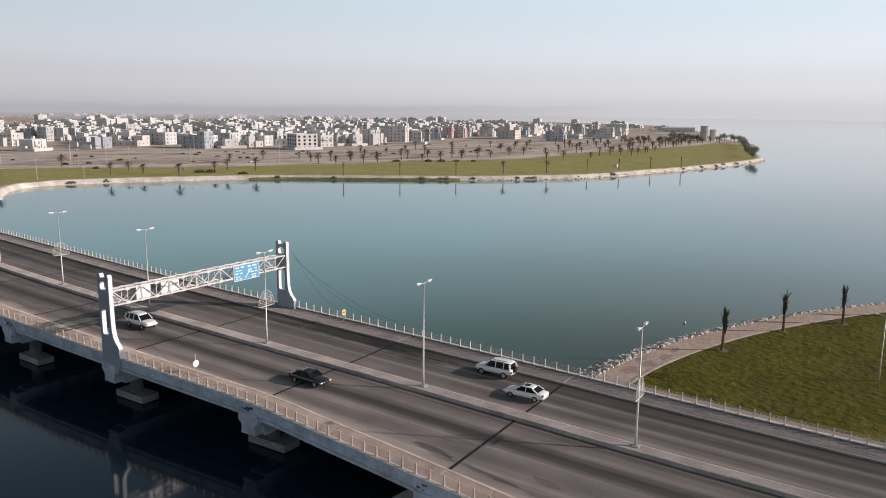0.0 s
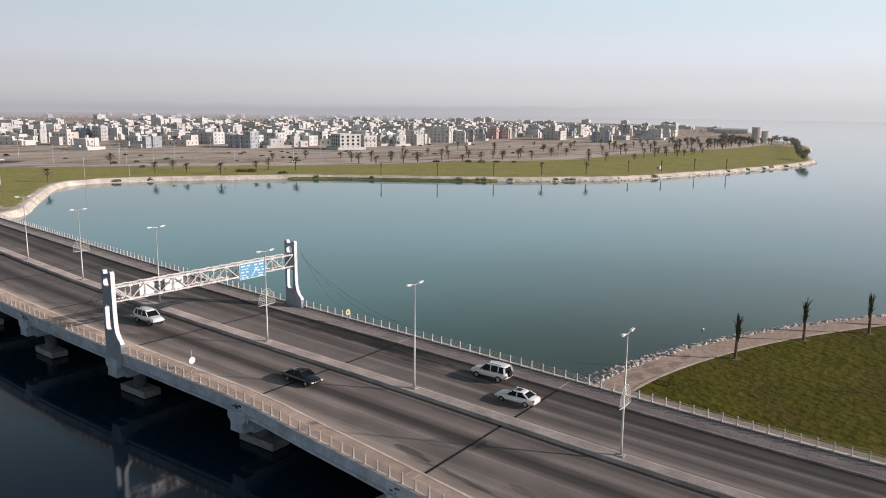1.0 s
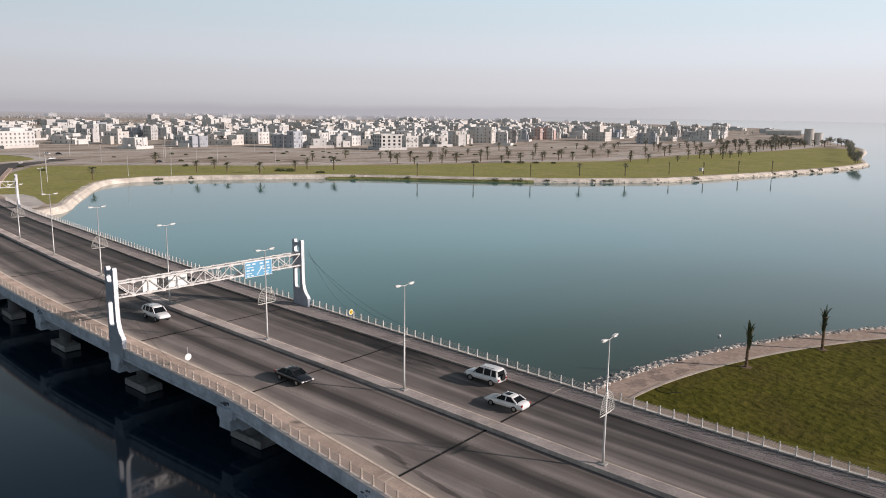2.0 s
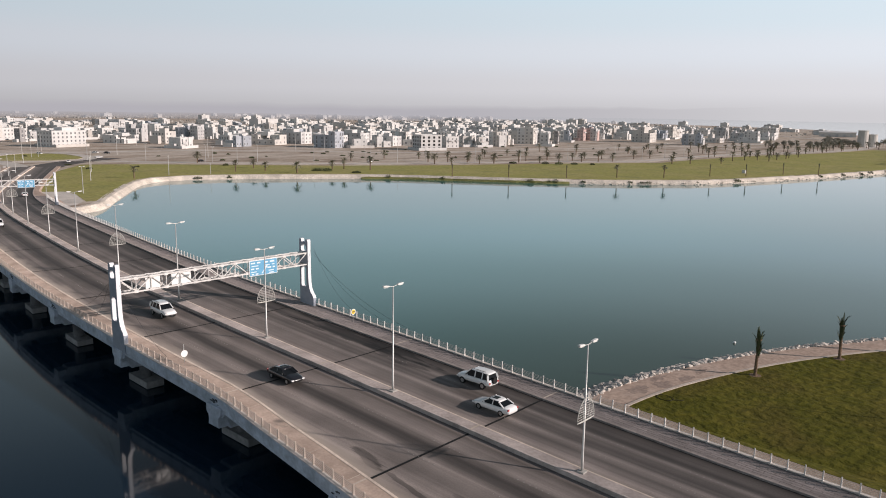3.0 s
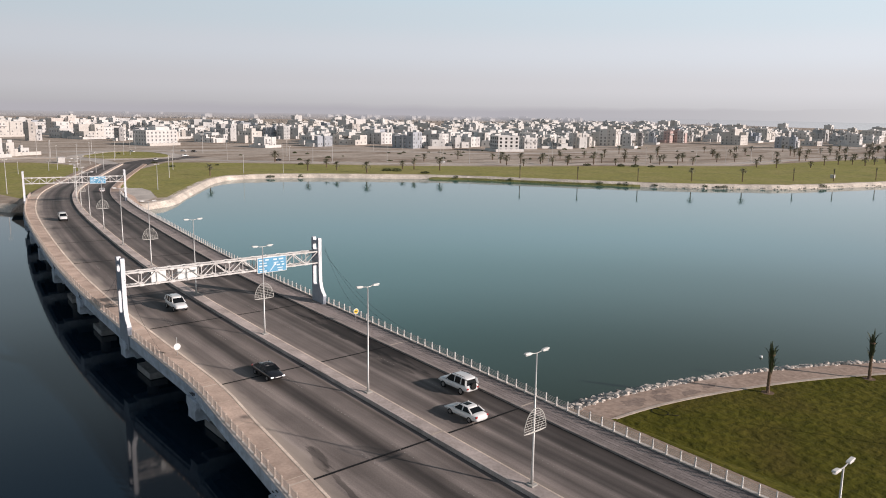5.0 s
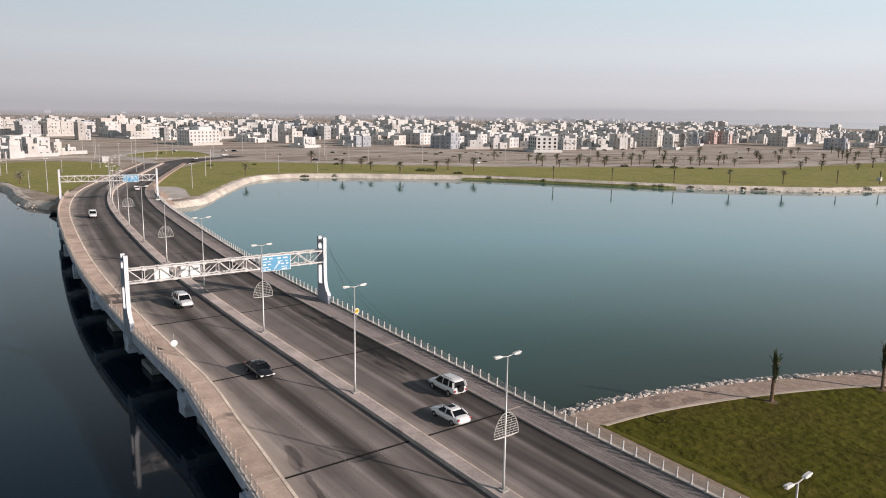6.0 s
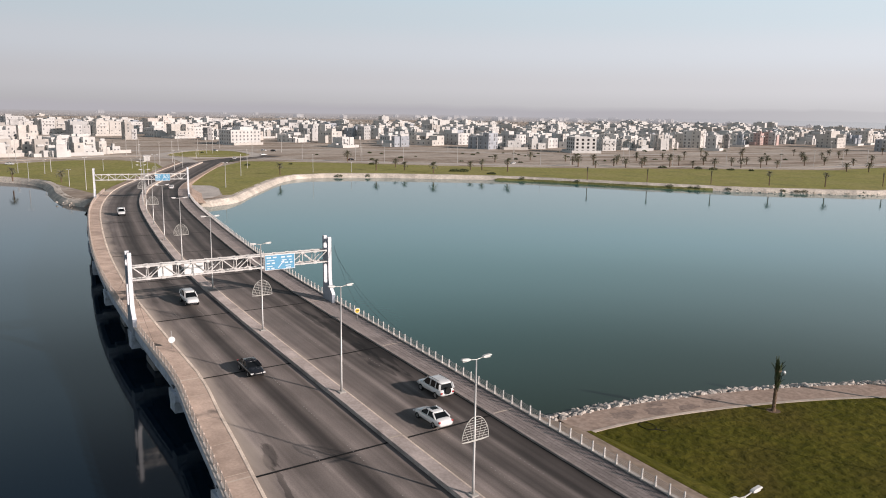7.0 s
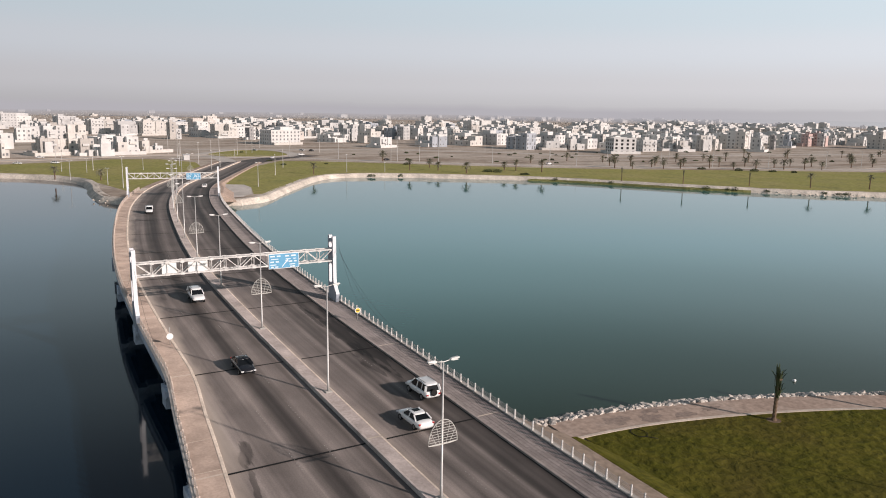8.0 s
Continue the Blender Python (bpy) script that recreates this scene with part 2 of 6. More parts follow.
    l.new(ranged(op("ADD", apart.outputs["X"], ragged), 0.0, 1.7, 0.8, 0.0), dusty.inputs["Factor"])
    dusty.inputs["B"].default_value = (0.41, 0.35, 0.3, 1)
    l.new(ramp.outputs[0], dusty.inputs["A"])
    l.new(dusty.outputs["Result"], bsdf.inputs["Base Color"])
    relief = n.new("ShaderNodeBump")
    relief.inputs["Distance"].default_value = 0.006
    l.new(noise_at(14, 14, 3), relief.inputs["Height"])
    l.new(relief.outputs[0], bsdf.inputs["Normal"])
    return m


def make_water():
    m = bpy.data.materials.new("calm_lagoon_water")
    m.use_nodes = True
    n, l = m.node_tree.nodes, m.node_tree.links
    bsdf = n["Principled BSDF"]
    shaded_side, near_side, teal_side = (0.006, 0.018, 0.032, 1), (0.02, 0.033, 0.02, 1), (0.038, 0.165, 0.165, 1)
    bsdf.inputs["Roughness"].default_value, bsdf.inputs["IOR"].default_value = 0.06, 1.33
    geo, apart = n.new("ShaderNodeNewGeometry"), n.new("ShaderNodeSeparateXYZ")
    l.new(geo.outputs["Position"], apart.inputs[0])

    def between(socket, lo, hi, a, b):
        """Goes from colour a to colour b as the place goes from lo to hi."""
        ramp, tint = n.new("ShaderNodeMapRange"), n.new("ShaderNodeMix")
        ramp.interpolation_type, tint.data_type = "SMOOTHSTEP", "RGBA"
        ramp.inputs["From Min"].default_value, ramp.inputs["From Max"].default_value = lo, hi
        l.new(socket, ramp.inputs["Value"])
        l.new(ramp.outputs["Result"], tint.inputs["Factor"])
        for key, c in (("A", a), ("B", b)):
            if isinstance(c, tuple):
                tint.inputs[key].default_value = c
            else:
                l.new(c, tint.inputs[key])
        return tint.outputs["Result"]

    # teal in mid-lagoon, darker by the near shore; beyond the bridge, shade painted in as dark blue
    open_side = between(apart.outputs["X"], -140.0, -24.0, teal_side, near_side)
    l.new(between(apart.outputs["Y"], 48.0, 72.0, shaded_side, open_side), bsdf.inputs["Base Color"])
    height = None
    for scale, weight in ((0.9, 0.35), (0.12, 1.0)):
        tex = n.new("ShaderNodeTexNoise")
        tex.inputs["Scale"].default_value, tex.inputs["Detail"].default_value = scale, 3
        l.new(geo.outputs["Position"], tex.inputs["Vector"])
        k = n.new("ShaderNodeMath")
        k.operation = "MULTIPLY_ADD"
        l.new(tex.outputs["Fac"], k.inputs[0])
        k.inputs[1].default_value = weight
        if height:
            l.new(height, k.inputs[2])
        height = k.outputs[0]
    relief = n.new("ShaderNodeBump")
    relief.inputs["Distance"].default_value = 0.012
    relief.inputs["Strength"].default_value = 0.4
    l.new(height, relief.inputs["Height"])
    l.new(relief.outputs[0], bsdf.inputs["Normal"])
    return m


def make_patchy(name, tones, sizes, stretch=(1, 1, 1), bump=0.2, bump_size=0.6, turn=0.0):
    """Ground of three tones in patches at two scales, with grain and relief."""
    m = bpy.data.materials.new(name)
    m.use_nodes = True
    n, l = m.node_tree.nodes, m.node_tree.links
    bsdf = n["Principled BSDF"]
    bsdf.inputs["Roughness"].default_value, bsdf.inputs["Specular IOR Level"].default_value = 0.95, 0.06
    geo, lay = n.new("ShaderNodeNewGeometry"), n.new("ShaderNodeMapping")
    lay.inputs["Scale"].default_value, lay.inputs["Rotation"].default_value = stretch, (0, 0, turn)
    l.new(geo.outputs["Position"], lay.inputs[0])
    colour = tones[0]
    for tone, size, lo, hi in ((tones[1], sizes[0], 0.42, 0.62), (tones[2], sizes[1], 0.5, 0.72)):
        tex, cut, mix = n.new("ShaderNodeTexNoise"), n.new("ShaderNodeMapRange"), n.new("ShaderNodeMix")
        tex.inputs["Scale"].default_value, tex.inputs["Detail"].default_value = 1 / size, 6
        cut.inputs["From Min"].default_value, cut.inputs["From Max"].default_value = lo, hi
        mix.data_type = "RGBA"
        l.new(lay.outputs[0], tex.inputs["Vector"])
        l.new(tex.outputs["Fac"], cut.inputs["Value"])
        l.new(cut.outputs["Result"], mix.inputs["Factor"])
        if isinstance(colour, tuple):
            mix.inputs["A"].default_value = (*colour, 1)
        else:
            l.new(colour, mix.inputs["A"])
        mix.inputs["B"].default_value = (*tone, 1)
        colour = mix.outputs["Result"]
    fine, grade, out = n.new("ShaderNodeTexNoise"), n.new("ShaderNodeMapRange"), n.new("ShaderNodeVectorMath")
    fine.inputs["Scale"].default_value, fine.inputs["Detail"].default_value = 1 / bump_size, 5
    grade.inputs["From Min"].default_value, grade.inputs["From Max"].default_value = 0.28, 0.72
    grade.inputs["To Min"].default_value, grade.inputs["To Max"].default_value = 0.78, 1.22
    out.operation = "SCALE"
    l.new(geo.outputs["Position"], fine.inputs["Vector"])
    l.new(fine.outputs["Fac"], grade.inputs["Value"])
    l.new(colour, out.inputs[0])
    l.new(grade.outputs["Result"], out.inputs["Scale"])
    l.new(out.outputs[0], bsdf.inputs["Base Color"])
    relief = n.new("ShaderNodeBump")
    relief.inputs["Distance"].default_value = bump
    l.new(fine.outputs["Fac"], relief.inputs["Height"])
    l.new(relief.outputs[0], bsdf.inputs["Normal"])
    return m


grass_ground = make_patchy("rough_mown_grass", ((0.079, 0.077, 0.011), (0.107, 0.096, 0.016), (0.088, 0.065, 0.019)), (3.2, 16.0), bump=0.34, bump_size=1.0)
# far lawns in much paler, yellower tones than the near lawn
far_grass = make_patchy("pale_park_grass", ((0.31, 0.295, 0.1), (0.35, 0.31, 0.125), (0.25, 0.25, 0.09)), (22.0, 11.0), bump=0.1, bump_size=1.6)
path_paving = make_patchy("dusty_promenade_paving", ((0.44, 0.335, 0.272), (0.405, 0.305, 0.247), (0.47, 0.37, 0.31)), (7.0, 3.2), bump=0.01, bump_size=0.5)
sand = make_patchy("scrubby_desert_ground", ((0.5, 0.425, 0.355), (0.32, 0.25, 0.195), (0.6, 0.53, 0.46)), (30.0, 17.0), stretch=(1.6, 0.45, 1), bump=0.1, bump_size=3.0, turn=0.35)
verge_paving = make_patchy("dirty_verge_paving", ((0.3, 0.235, 0.185), (0.25, 0.2, 0.15), (0.35, 0.28, 0.225)), (3.0, 1.2), bump=0.01, bump_size=0.5)
damp_paving = make_patchy("damp_promenade_paving", ((0.29, 0.225, 0.19), (0.35, 0.275, 0.23), (0.25, 0.19, 0.16)), (1.4, 0.7), bump=0.004, bump_size=0.4)
asphalt, water_surface = make_asphalt(), make_water()
# dark tone in the footway gaps, painted as railing shadow
stripe_shade = material("painted_stripe_shade", (0.2, 0.172, 0.16), 0.95, grain=0.2, size=0.3, matte=0.6)
frame_wire = material("dull_white_wire", (0.5, 0.49, 0.45), 0.6, grain=0.08, size=0.2)
# cape trees: leaf colour greyed to stand in for haze
cape_leaf = material("hazed_grey_green_leaf", (0.27, 0.26, 0.215), 0.85, grain=0.3, size=0.6, vary=0.15)
car_white = material("white_car_paint", (0.78, 0.78, 0.77), 0.25, grain=0.02, size=1, coat=0.6)
car_black = material("black_car_paint", (0.015, 0.015, 0.017), 0.25, grain=0.03, size=1, coat=0.6)
car_glass = material("dark_tinted_glass", (0.01, 0.012, 0.014), 0.2, grain=0.02, size=1, spec=0.12)
chrome = material("bright_rim", (0.6, 0.6, 0.6), 0.3, metal=0.9, grain=0.05, size=0.2)
lamp_red = material("red_tail_lens", (0.35, 0.02, 0.02), 0.3, grain=0.03, size=0.1)
lamp_clear = material("clear_head_lens", (0.7, 0.7, 0.7), 0.15, grain=0.03, size=0.1)
# town glass and the grey walls are paled to stand in for haze
window_glass = material("hazed_window_glass", (0.15, 0.15, 0.155), 0.3, grain=0.05, size=2)
WALLS = {
    "w": material("white_render", (0.599, 0.588, 0.571), 0.9, grain=0.04, size=1.5, stain=0.1, stain_size=7, vary=0.06),
    "c": material("cream_render", (0.560, 0.532, 0.498), 0.9, grain=0.05, size=1.5, stain=0.1, stain_size=7, vary=0.08),
    "t": material("tan_render", (0.448, 0.420, 0.392), 0.9, grain=0.05, size=1.5, stain=0.12, stain_size=7, vary=0.08),
    "g": material("grey_render", (0.482, 0.476, 0.470), 0.9, grain=0.06, size=1.5, stain=0.14, stain_size=6, vary=0.1),
    "b": material("blue_grey_render", (0.347, 0.370, 0.403), 0.9, grain=0.06, size=1.5, stain=0.14, stain_size=6, vary=0.1),
    "d": material("dark_grey_render", (0.314, 0.305, 0.302), 0.9, grain=0.06, size=1.5, stain=0.14, stain_size=6, vary=0.1),
    "p": material("pink_beige_render", (0.571, 0.521, 0.482), 0.9, grain=0.05, size=1.5, stain=0.1, stain_size=7, vary=0.06),
    "r": material("salmon_render", (0.515, 0.381, 0.353), 0.9, grain=0.05, size=1.5, stain=0.12, stain_size=6, vary=0.08),
}
# far tree belts: leaf paled, with the haze put into its colour
far_leaf = material("hazed_far_leaf", (0.35, 0.335, 0.31), 0.9, grain=0.2, size=3, stain=0.2, stain_size=60)
sign_mark = material("faded_sign_lettering", (0.66, 0.76, 0.82), 0.5, grain=0.1, size=0.3)
stud_white = material("worn_white_stud", (0.3, 0.28, 0.262), 0.7, grain=0.1, size=0.2)
from mathutils import geometry


# ---- building tools ----
class Shape:
    """Gathers vertices and faces, and links them as one mesh."""

    def __init__(self):
        self.v, self.f, self.uv = [], [], []

    def add(self, verts, faces):
        k = len(self.v)
        self.v.extend(tuple(p) for p in verts)
        self.f.extend(tuple(i + k for i in face) for face in faces)
        return self

    def box(self, x0, y0, z0, x1, y1, z1):
        return self.add([(x, y, z) for z in (z0, z1) for y in (y0, y1) for x in (x0, x1)], BOX)

    def shell(self, x0, y0, x1, y1, z0, floor, top, t=0.3):
        """A block whose top is a recess with a rim: a flat roof with its parapet, or a balcony."""
        rings = [[(x0 + i, y0 + i, z), (x1 - i, y0 + i, z), (x1 - i, y1 - i, z), (x0 + i, y1 - i, z)] for i, z in ((0, z0), (0, top), (t, top), (t, floor))]
        faces = [(4 * r + k, 4 * r + (k + 1) % 4, 4 * r + 4 + (k + 1) % 4, 4 * r + 4 + k) for r in range(3) for k in range(4)]
        return self.add([p for ring in rings for p in ring], faces + [(12, 13, 14, 15), (3, 2, 1, 0)])

    def beam(self, a, b, w, h=None, up=(0, 0, 1)):
        """A square bar from a to b, w wide and h high."""
        a, b, h = Vector(a), Vector(b), h or w
        ahead = (b - a).normalized()
        side = ahead.cross(Vector(up))
        side = side.normalized() if side.length > 1e-4 else Vector((1, 0, 0))
        top = side.cross(ahead)
        pts = [p + side * (sx * w / 2) + top * (sz * h / 2) for sz in (-1, 1) for p in (a, b) for sx in (-1, 1)]
        return self.add(pts, BOX)

    def tube(self, points, radii, n=8, caps=True):
        rings = []
        pts = [Vector(p) for p in points]
        for i, p in enumerate(pts):
            ahead = (pts[min(i + 1, len(pts) - 1)] - pts[max(i - 1, 0)]).normalized()
            side = ahead.cross(Vector((0, 0, 1)))
            side = side.normalized() if side.length > 1e-3 else Vector((1, 0, 0))
            top = side.cross(ahead)
            r = radii[i] if isinstance(radii, (list, tuple)) else radii
            rings.append([p + side * (r * math.cos(2 * math.pi * k / n)) + top * (r * math.sin(2 * math.pi * k / n)) for k in range(n)])
        faces = [(i * n + k, i * n + (k + 1) % n, (i + 1) * n + (k + 1) % n, (i + 1) * n + k) for i in range(len(pts) - 1) for k in range(n)]
        if caps:
            faces += [tuple(range(n))[::-1], tuple((len(pts) - 1) * n + k for k in range(n))]
        return self.add([p for ring in rings for p in ring], faces)

    def prism(self, outline, depth0, depth1, put):
        """An outline of (a, b) pairs, drawn out between two depths; put(a, b, depth) gives the place."""
        n = len(outline)
        pts = [put(a, b, d) for d in (depth0, depth1) for a, b in outline]
        faces = [tuple(range(n))[::-1], tuple(range(n, 2 * n))] + [(k, (k + 1) % n, n + (k + 1) % n, n + k) for k in range(n)]
        return self.add(pts, faces)

    def done(self, name, mat, parent=None, label="", smooth=False, bevel=0.0):
        mesh = bpy.data.meshes.new(name)
        mesh.from_pydata(self.v, [], self.f)
        mesh.materials.append(mat)
        bm = bmesh.new()
        bm.from_mesh(mesh)
        bmesh.ops.recalc_face_normals(bm, faces=bm.faces)
        bm.to_mesh(mesh)
        bm.free()
        if smooth:
            mesh.polygons.foreach_set("use_smooth", [True] * len(mesh.polygons))
        ob = new(name, mesh)
        if bevel:
            mod = ob.modifiers.new("worn_edges", "BEVEL")
            mod.width, mod.segments, mod.limit_method = bevel, 2, "ANGLE"
        if parent:
            ob.parent = parent
        return tagged(ob, label)


BOX = [(0, 2, 3, 1), (4, 5, 7, 6), (0, 1, 5, 4), (2, 6, 7, 3), (0, 4, 6, 2), (1, 3, 7, 5)]


def thing(name, m, label, category, group="", kind=""):
    """The Empty at a thing's base, which parents its parts."""
    ob = new(name)
    ob.empty_display_size = 0.2
    ob.matrix_basis = m
    return tagged(ob, label, category, group, kind)


def same_mesh(name, ob, parent, m):
    """Another piece on ob's mesh."""
    piece = new(name, ob.data)
    piece.parent = parent
    piece.matrix_basis = m
    return piece


def spline(xs, ys):
    """A natural cubic spline through the points, as a function."""
    xs, ys = np.array(xs, float), np.array(ys, float)
    order = np.argsort(xs)
    xs, ys = xs[order], ys[order]
    n, h = len(xs), np.diff(xs)
    a, b = np.eye(n), np.zeros(n)
    for i in range(1, n - 1):
        a[i, i - 1 : i + 2] = h[i - 1], 2 * (h[i - 1] + h[i]), h[i]
        b[i] = 6 * ((ys[i + 1] - ys[i]) / h[i] - (ys[i] - ys[i - 1]) / h[i - 1])
    m = np.linalg.solve(a, b)

    def at(x):
        i = int(np.clip(np.searchsorted(xs, x) - 1, 0, n - 2))
        d0, d1 = xs[i + 1] - x, x - xs[i]
        return (m[i] * d0**3 + m[i + 1] * d1**3) / (6 * h[i]) + (ys[i] / h[i] - m[i] * h[i] / 6) * d0 + (ys[i + 1] / h[i] - m[i + 1] * h[i] / 6) * d1

    return at


# ---- the line of the bridge: its middle and its height, by x; it runs towards -x ----
AXIS = spline((140, 60, 0, -25, -49.5, -83, -105, -134, -170, -200, -241, -290, -327, -380, -430),
              (83.5, 73.2, 66.1, 63.5, 61.3, 58.9, 58.0, 58.3, 60.2, 62.5, 67.6, 77, 88, 106, 124))
RISE = spline((140, 60, 20, 0, -25, -48, -72, -94, -119, -145, -170, -200, -241, -275, -320, -430),
              (2.1, 2.2, 2.55, 3.05, 3.95, 4.95, 5.7, 6.25, 6.6, 6.7, 6.55, 6.05, 4.9, 3.9, 2.9, 2.3))
WEST_KERB = ((-500, -11.7), (-62, -11.7), (-57, -12.0), (-50, -12.9), (-43, -13.6), (-36, -14.4), (-30, -15.1), (-20, -16.2), (140, -22))
EAST_EDGE = ((-500, 13.7), (-70, 13.7), (-50, 13.5), (-30, 13.45), (140, 13.2))


def stepwise(table, x):
    return float(np.interp(x, [a for a, _ in table], [b for _, b in table]))


def west_kerb(x):
    return stepwise(WEST_KERB, x)


def east_edge(x):
    return stepwise(EAST_EDGE, x)


def heading(x):
    """The unit way across the bridge, towards the open water (+y)."""
    slope = (AXIS(x + 0.5) - AXIS(x - 0.5))
    across = Vector((-slope, 1.0, 0))
    return across.normalized()


def deck(x, off, up=0.0):
    """A place on the bridge: off metres across from its middle, up metres over the road."""
    p = heading(x) * off
    return Vector((x + p.x, AXIS(x) + p.y, RISE(x) + up))


def along(x):
    return math.atan2(heading(x).y, heading(x).x) - math.pi / 2


def strip(name, x0, x1, section, mat, parent=None, label="", step=3.0, uv=False, close=False, swept=0.0):
    """Draws a section, a function of x giving (across, up) pairs, along the bridge."""
    count = max(2, int(abs(x1 - x0) / step) + 1)
    xs = np.linspace(x0, x1, count)
    verts, faces, uvs, run, last = [], [], [], 0.0, None
    for x in xs:
        sec = section(x)
        mid = deck(x, 0)
        run += (mid - last).length if last else 0
        last = mid
        for off, up in sec:
            verts.append(deck(x, off, up))
            uvs.append((run, off))
    k = len(section(x0))
    for i in range(count - 1):
        for j in range(k if close else k - 1):
            faces.append((i * k + j, i * k + (j + 1) % k, (i + 1) * k + (j + 1) % k, (i + 1) * k + j))
    if close:
        faces += [tuple(range(k)), tuple((count - 1) * k + j for j in range(k))[::-1]]
    s = Shape().add(verts, faces)
    ob = s.done(name, mat, parent, label)
    if uv:
        layer = ob.data.uv_layers.new(name="UVMap")
        for loop in ob.data.loops:
            layer.data[loop.index].uv = uvs[loop.vertex_index]
        rim = ob.data.uv_layers.new(name="KerbMap")
        for loop in ob.data.loops:
            i = loop.vertex_index
            start = uvs[i - i % k][1]
            rim.data[loop.index].uv = (uvs[i][1] - start + swept, 0)
    return ob


# ---- water and land ----
def sheet(name, outline, z, mat, label="", kind="structure"):
    s = Shape()
    s.v = [(x, y, z) for x, y in outline]
    s.f = [tuple(t) for t in geometry.tessellate_polygon([[Vector((x, y, 0)) for x, y in outline]])]
    ob = s.done(name, mat, None, label)
    for p in ob.data.polygons:
        if p.normal.z < 0:
            p.flip()
    return tagged(ob, label, kind=kind)
def smooth_line(points, step):
    """A smooth line through the points, sampled about every step metres."""
    pts = [Vector((*p, 0)) for p in points]
    out = []
    for i in range(len(pts) - 1):
        p0, p1, p2, p3 = pts[max(i - 1, 0)], pts[i], pts[i + 1], pts[min(i + 2, len(pts) - 1)]
        n = max(1, int((p2 - p1).length / step))
        for k in range(n):
            t = k / n
            out.append(0.5 * ((2 * p1) + (p2 - p0) * t + (2 * p0 - 5 * p1 + 4 * p2 - p3) * t * t + (3 * p1 - p0 - 3 * p2 + p3) * t**3))
    return [(p.x, p.y) for p in out + [pts[-1]]]


def beside(line, dist):
    """The line moved sideways: dist metres to its left."""
    out = []
    for i, p in enumerate(line):
        a, b = Vector(line[max(i - 1, 0)]), Vector(line[min(i + 1, len(line) - 1)])
        d = (b - a).normalized()
        out.append((p[0] - d.y * dist, p[1] + d.x * dist))
    return out


def ribbon(name, line, section, mat, label="", rough=0.0, kind="structure"):
    """A section of (sideways, height) pairs drawn along a line on the land."""
    rails = [beside(line, off) for off, _ in section]
    k, verts = len(section), []
    for i in range(len(line)):
        for j in range(k):
            x, y = rails[j][i]
            verts.append((x, y, section[j][1] + (rough * noise.noise((x * 0.4, y * 0.4, 3.1)) if 0 < j < k - 1 else 0)))
    faces = [(i * k + j, i * k + j + 1, (i + 1) * k + j + 1, (i + 1) * k + j) for i in range(len(line) - 1) for j in range(k - 1)]
    ob = Shape().add(verts, faces).done(name, mat, None, label)
    return tagged(ob, label, kind=kind)


FAR = 4400.0
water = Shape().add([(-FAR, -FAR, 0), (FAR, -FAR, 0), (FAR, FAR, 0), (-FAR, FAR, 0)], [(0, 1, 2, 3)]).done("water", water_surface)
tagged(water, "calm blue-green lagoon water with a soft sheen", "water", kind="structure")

# far shore, from south to the cape and back along the open side; land lies to the left
far_shore = smooth_line([(-600, -420), (-470, -190), (-425, -90), (-398, -30), (-381, 5), (-366, 24), (-345, 37), (-318, 41), (-298, 41), (-272, 44), (-262, 50),
                         (-254, 66), (-248, 80), (-247, 90), (-252, 98), (-262, 105), (-278, 113), (-300, 125), (-326, 140), (-338, 152), (-340, 166), (-334, 186), (-322, 208),
                         (-307, 233), (-290, 254), (-266, 273), (-244, 290), (-225, 307), (-206, 326), (-192, 347), (-180, 366), (-168, 418), (-157, 481),
                         (-150, 544), (-151, 592), (-160, 625), (-185, 700), (-225, 850), (-300, 1000), (-400, 1220), (-520, 1500), (-680, 1800), (-1000, 2000), (-1500, 2150), (-2700, 2400)], 6)
sheet("ground", beside(far_shore, 3.0) + [(-FAR, 2450), (-FAR, -420)], 2.0, sand, "flat pale desert ground behind the lagoon")
ribbon("shore_bank", far_shore, [(-2, -1.0), (0.2, 0.1), (0.9, 1.0), (2.1, 1.9), (3.1, 2.02), (4.6, 2.035)], bank_rock, "pale sandy rock bank along the far shore", rough=0.25)
grass_east = [p for p in beside(far_shore, 3.8) if p[1] > 100 and p[1] < 640]
grass_west = [p for p in beside(far_shore, 3.8) if p[1] < 44 and p[1] > -320]
sheet("plaza", [(-253, 84), (-256, 92), (-265, 97), (-288, 101.5), (-300, 101), (-304, 93.5), (-290, 89), (-264, 82)], 2.1, pale_plaza, "pale paved corner beside the bridge end")
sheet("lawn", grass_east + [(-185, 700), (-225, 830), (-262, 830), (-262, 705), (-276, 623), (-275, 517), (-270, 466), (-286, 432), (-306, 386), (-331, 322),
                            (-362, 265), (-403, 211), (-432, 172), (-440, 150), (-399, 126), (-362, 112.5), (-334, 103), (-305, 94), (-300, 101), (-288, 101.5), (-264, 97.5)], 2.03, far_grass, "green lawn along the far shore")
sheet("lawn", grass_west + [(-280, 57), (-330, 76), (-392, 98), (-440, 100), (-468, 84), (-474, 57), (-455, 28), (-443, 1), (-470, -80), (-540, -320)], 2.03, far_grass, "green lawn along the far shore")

# near shore beside the bridge head; land lies to the right
near_shore = smooth_line([(-47, -260), (-44, -60), (-42, 20), (-42.5, 60), (-43.2, 78), (-43.4, 88), (-42.7, 96), (-40.8, 106), (-38, 116), (-34.6, 125), (-30, 135), (-24.8, 144.6),
                          (-17, 156), (0, 175), (40, 205), (120, 250), (400, 330), (2000, 600), (4300, 900)], 3)
sheet("ground", beside(near_shore, -4) + [(FAR, 900), (FAR, -FAR), (-47, -FAR)], 1.6, sand, "level ground at the bridge head")
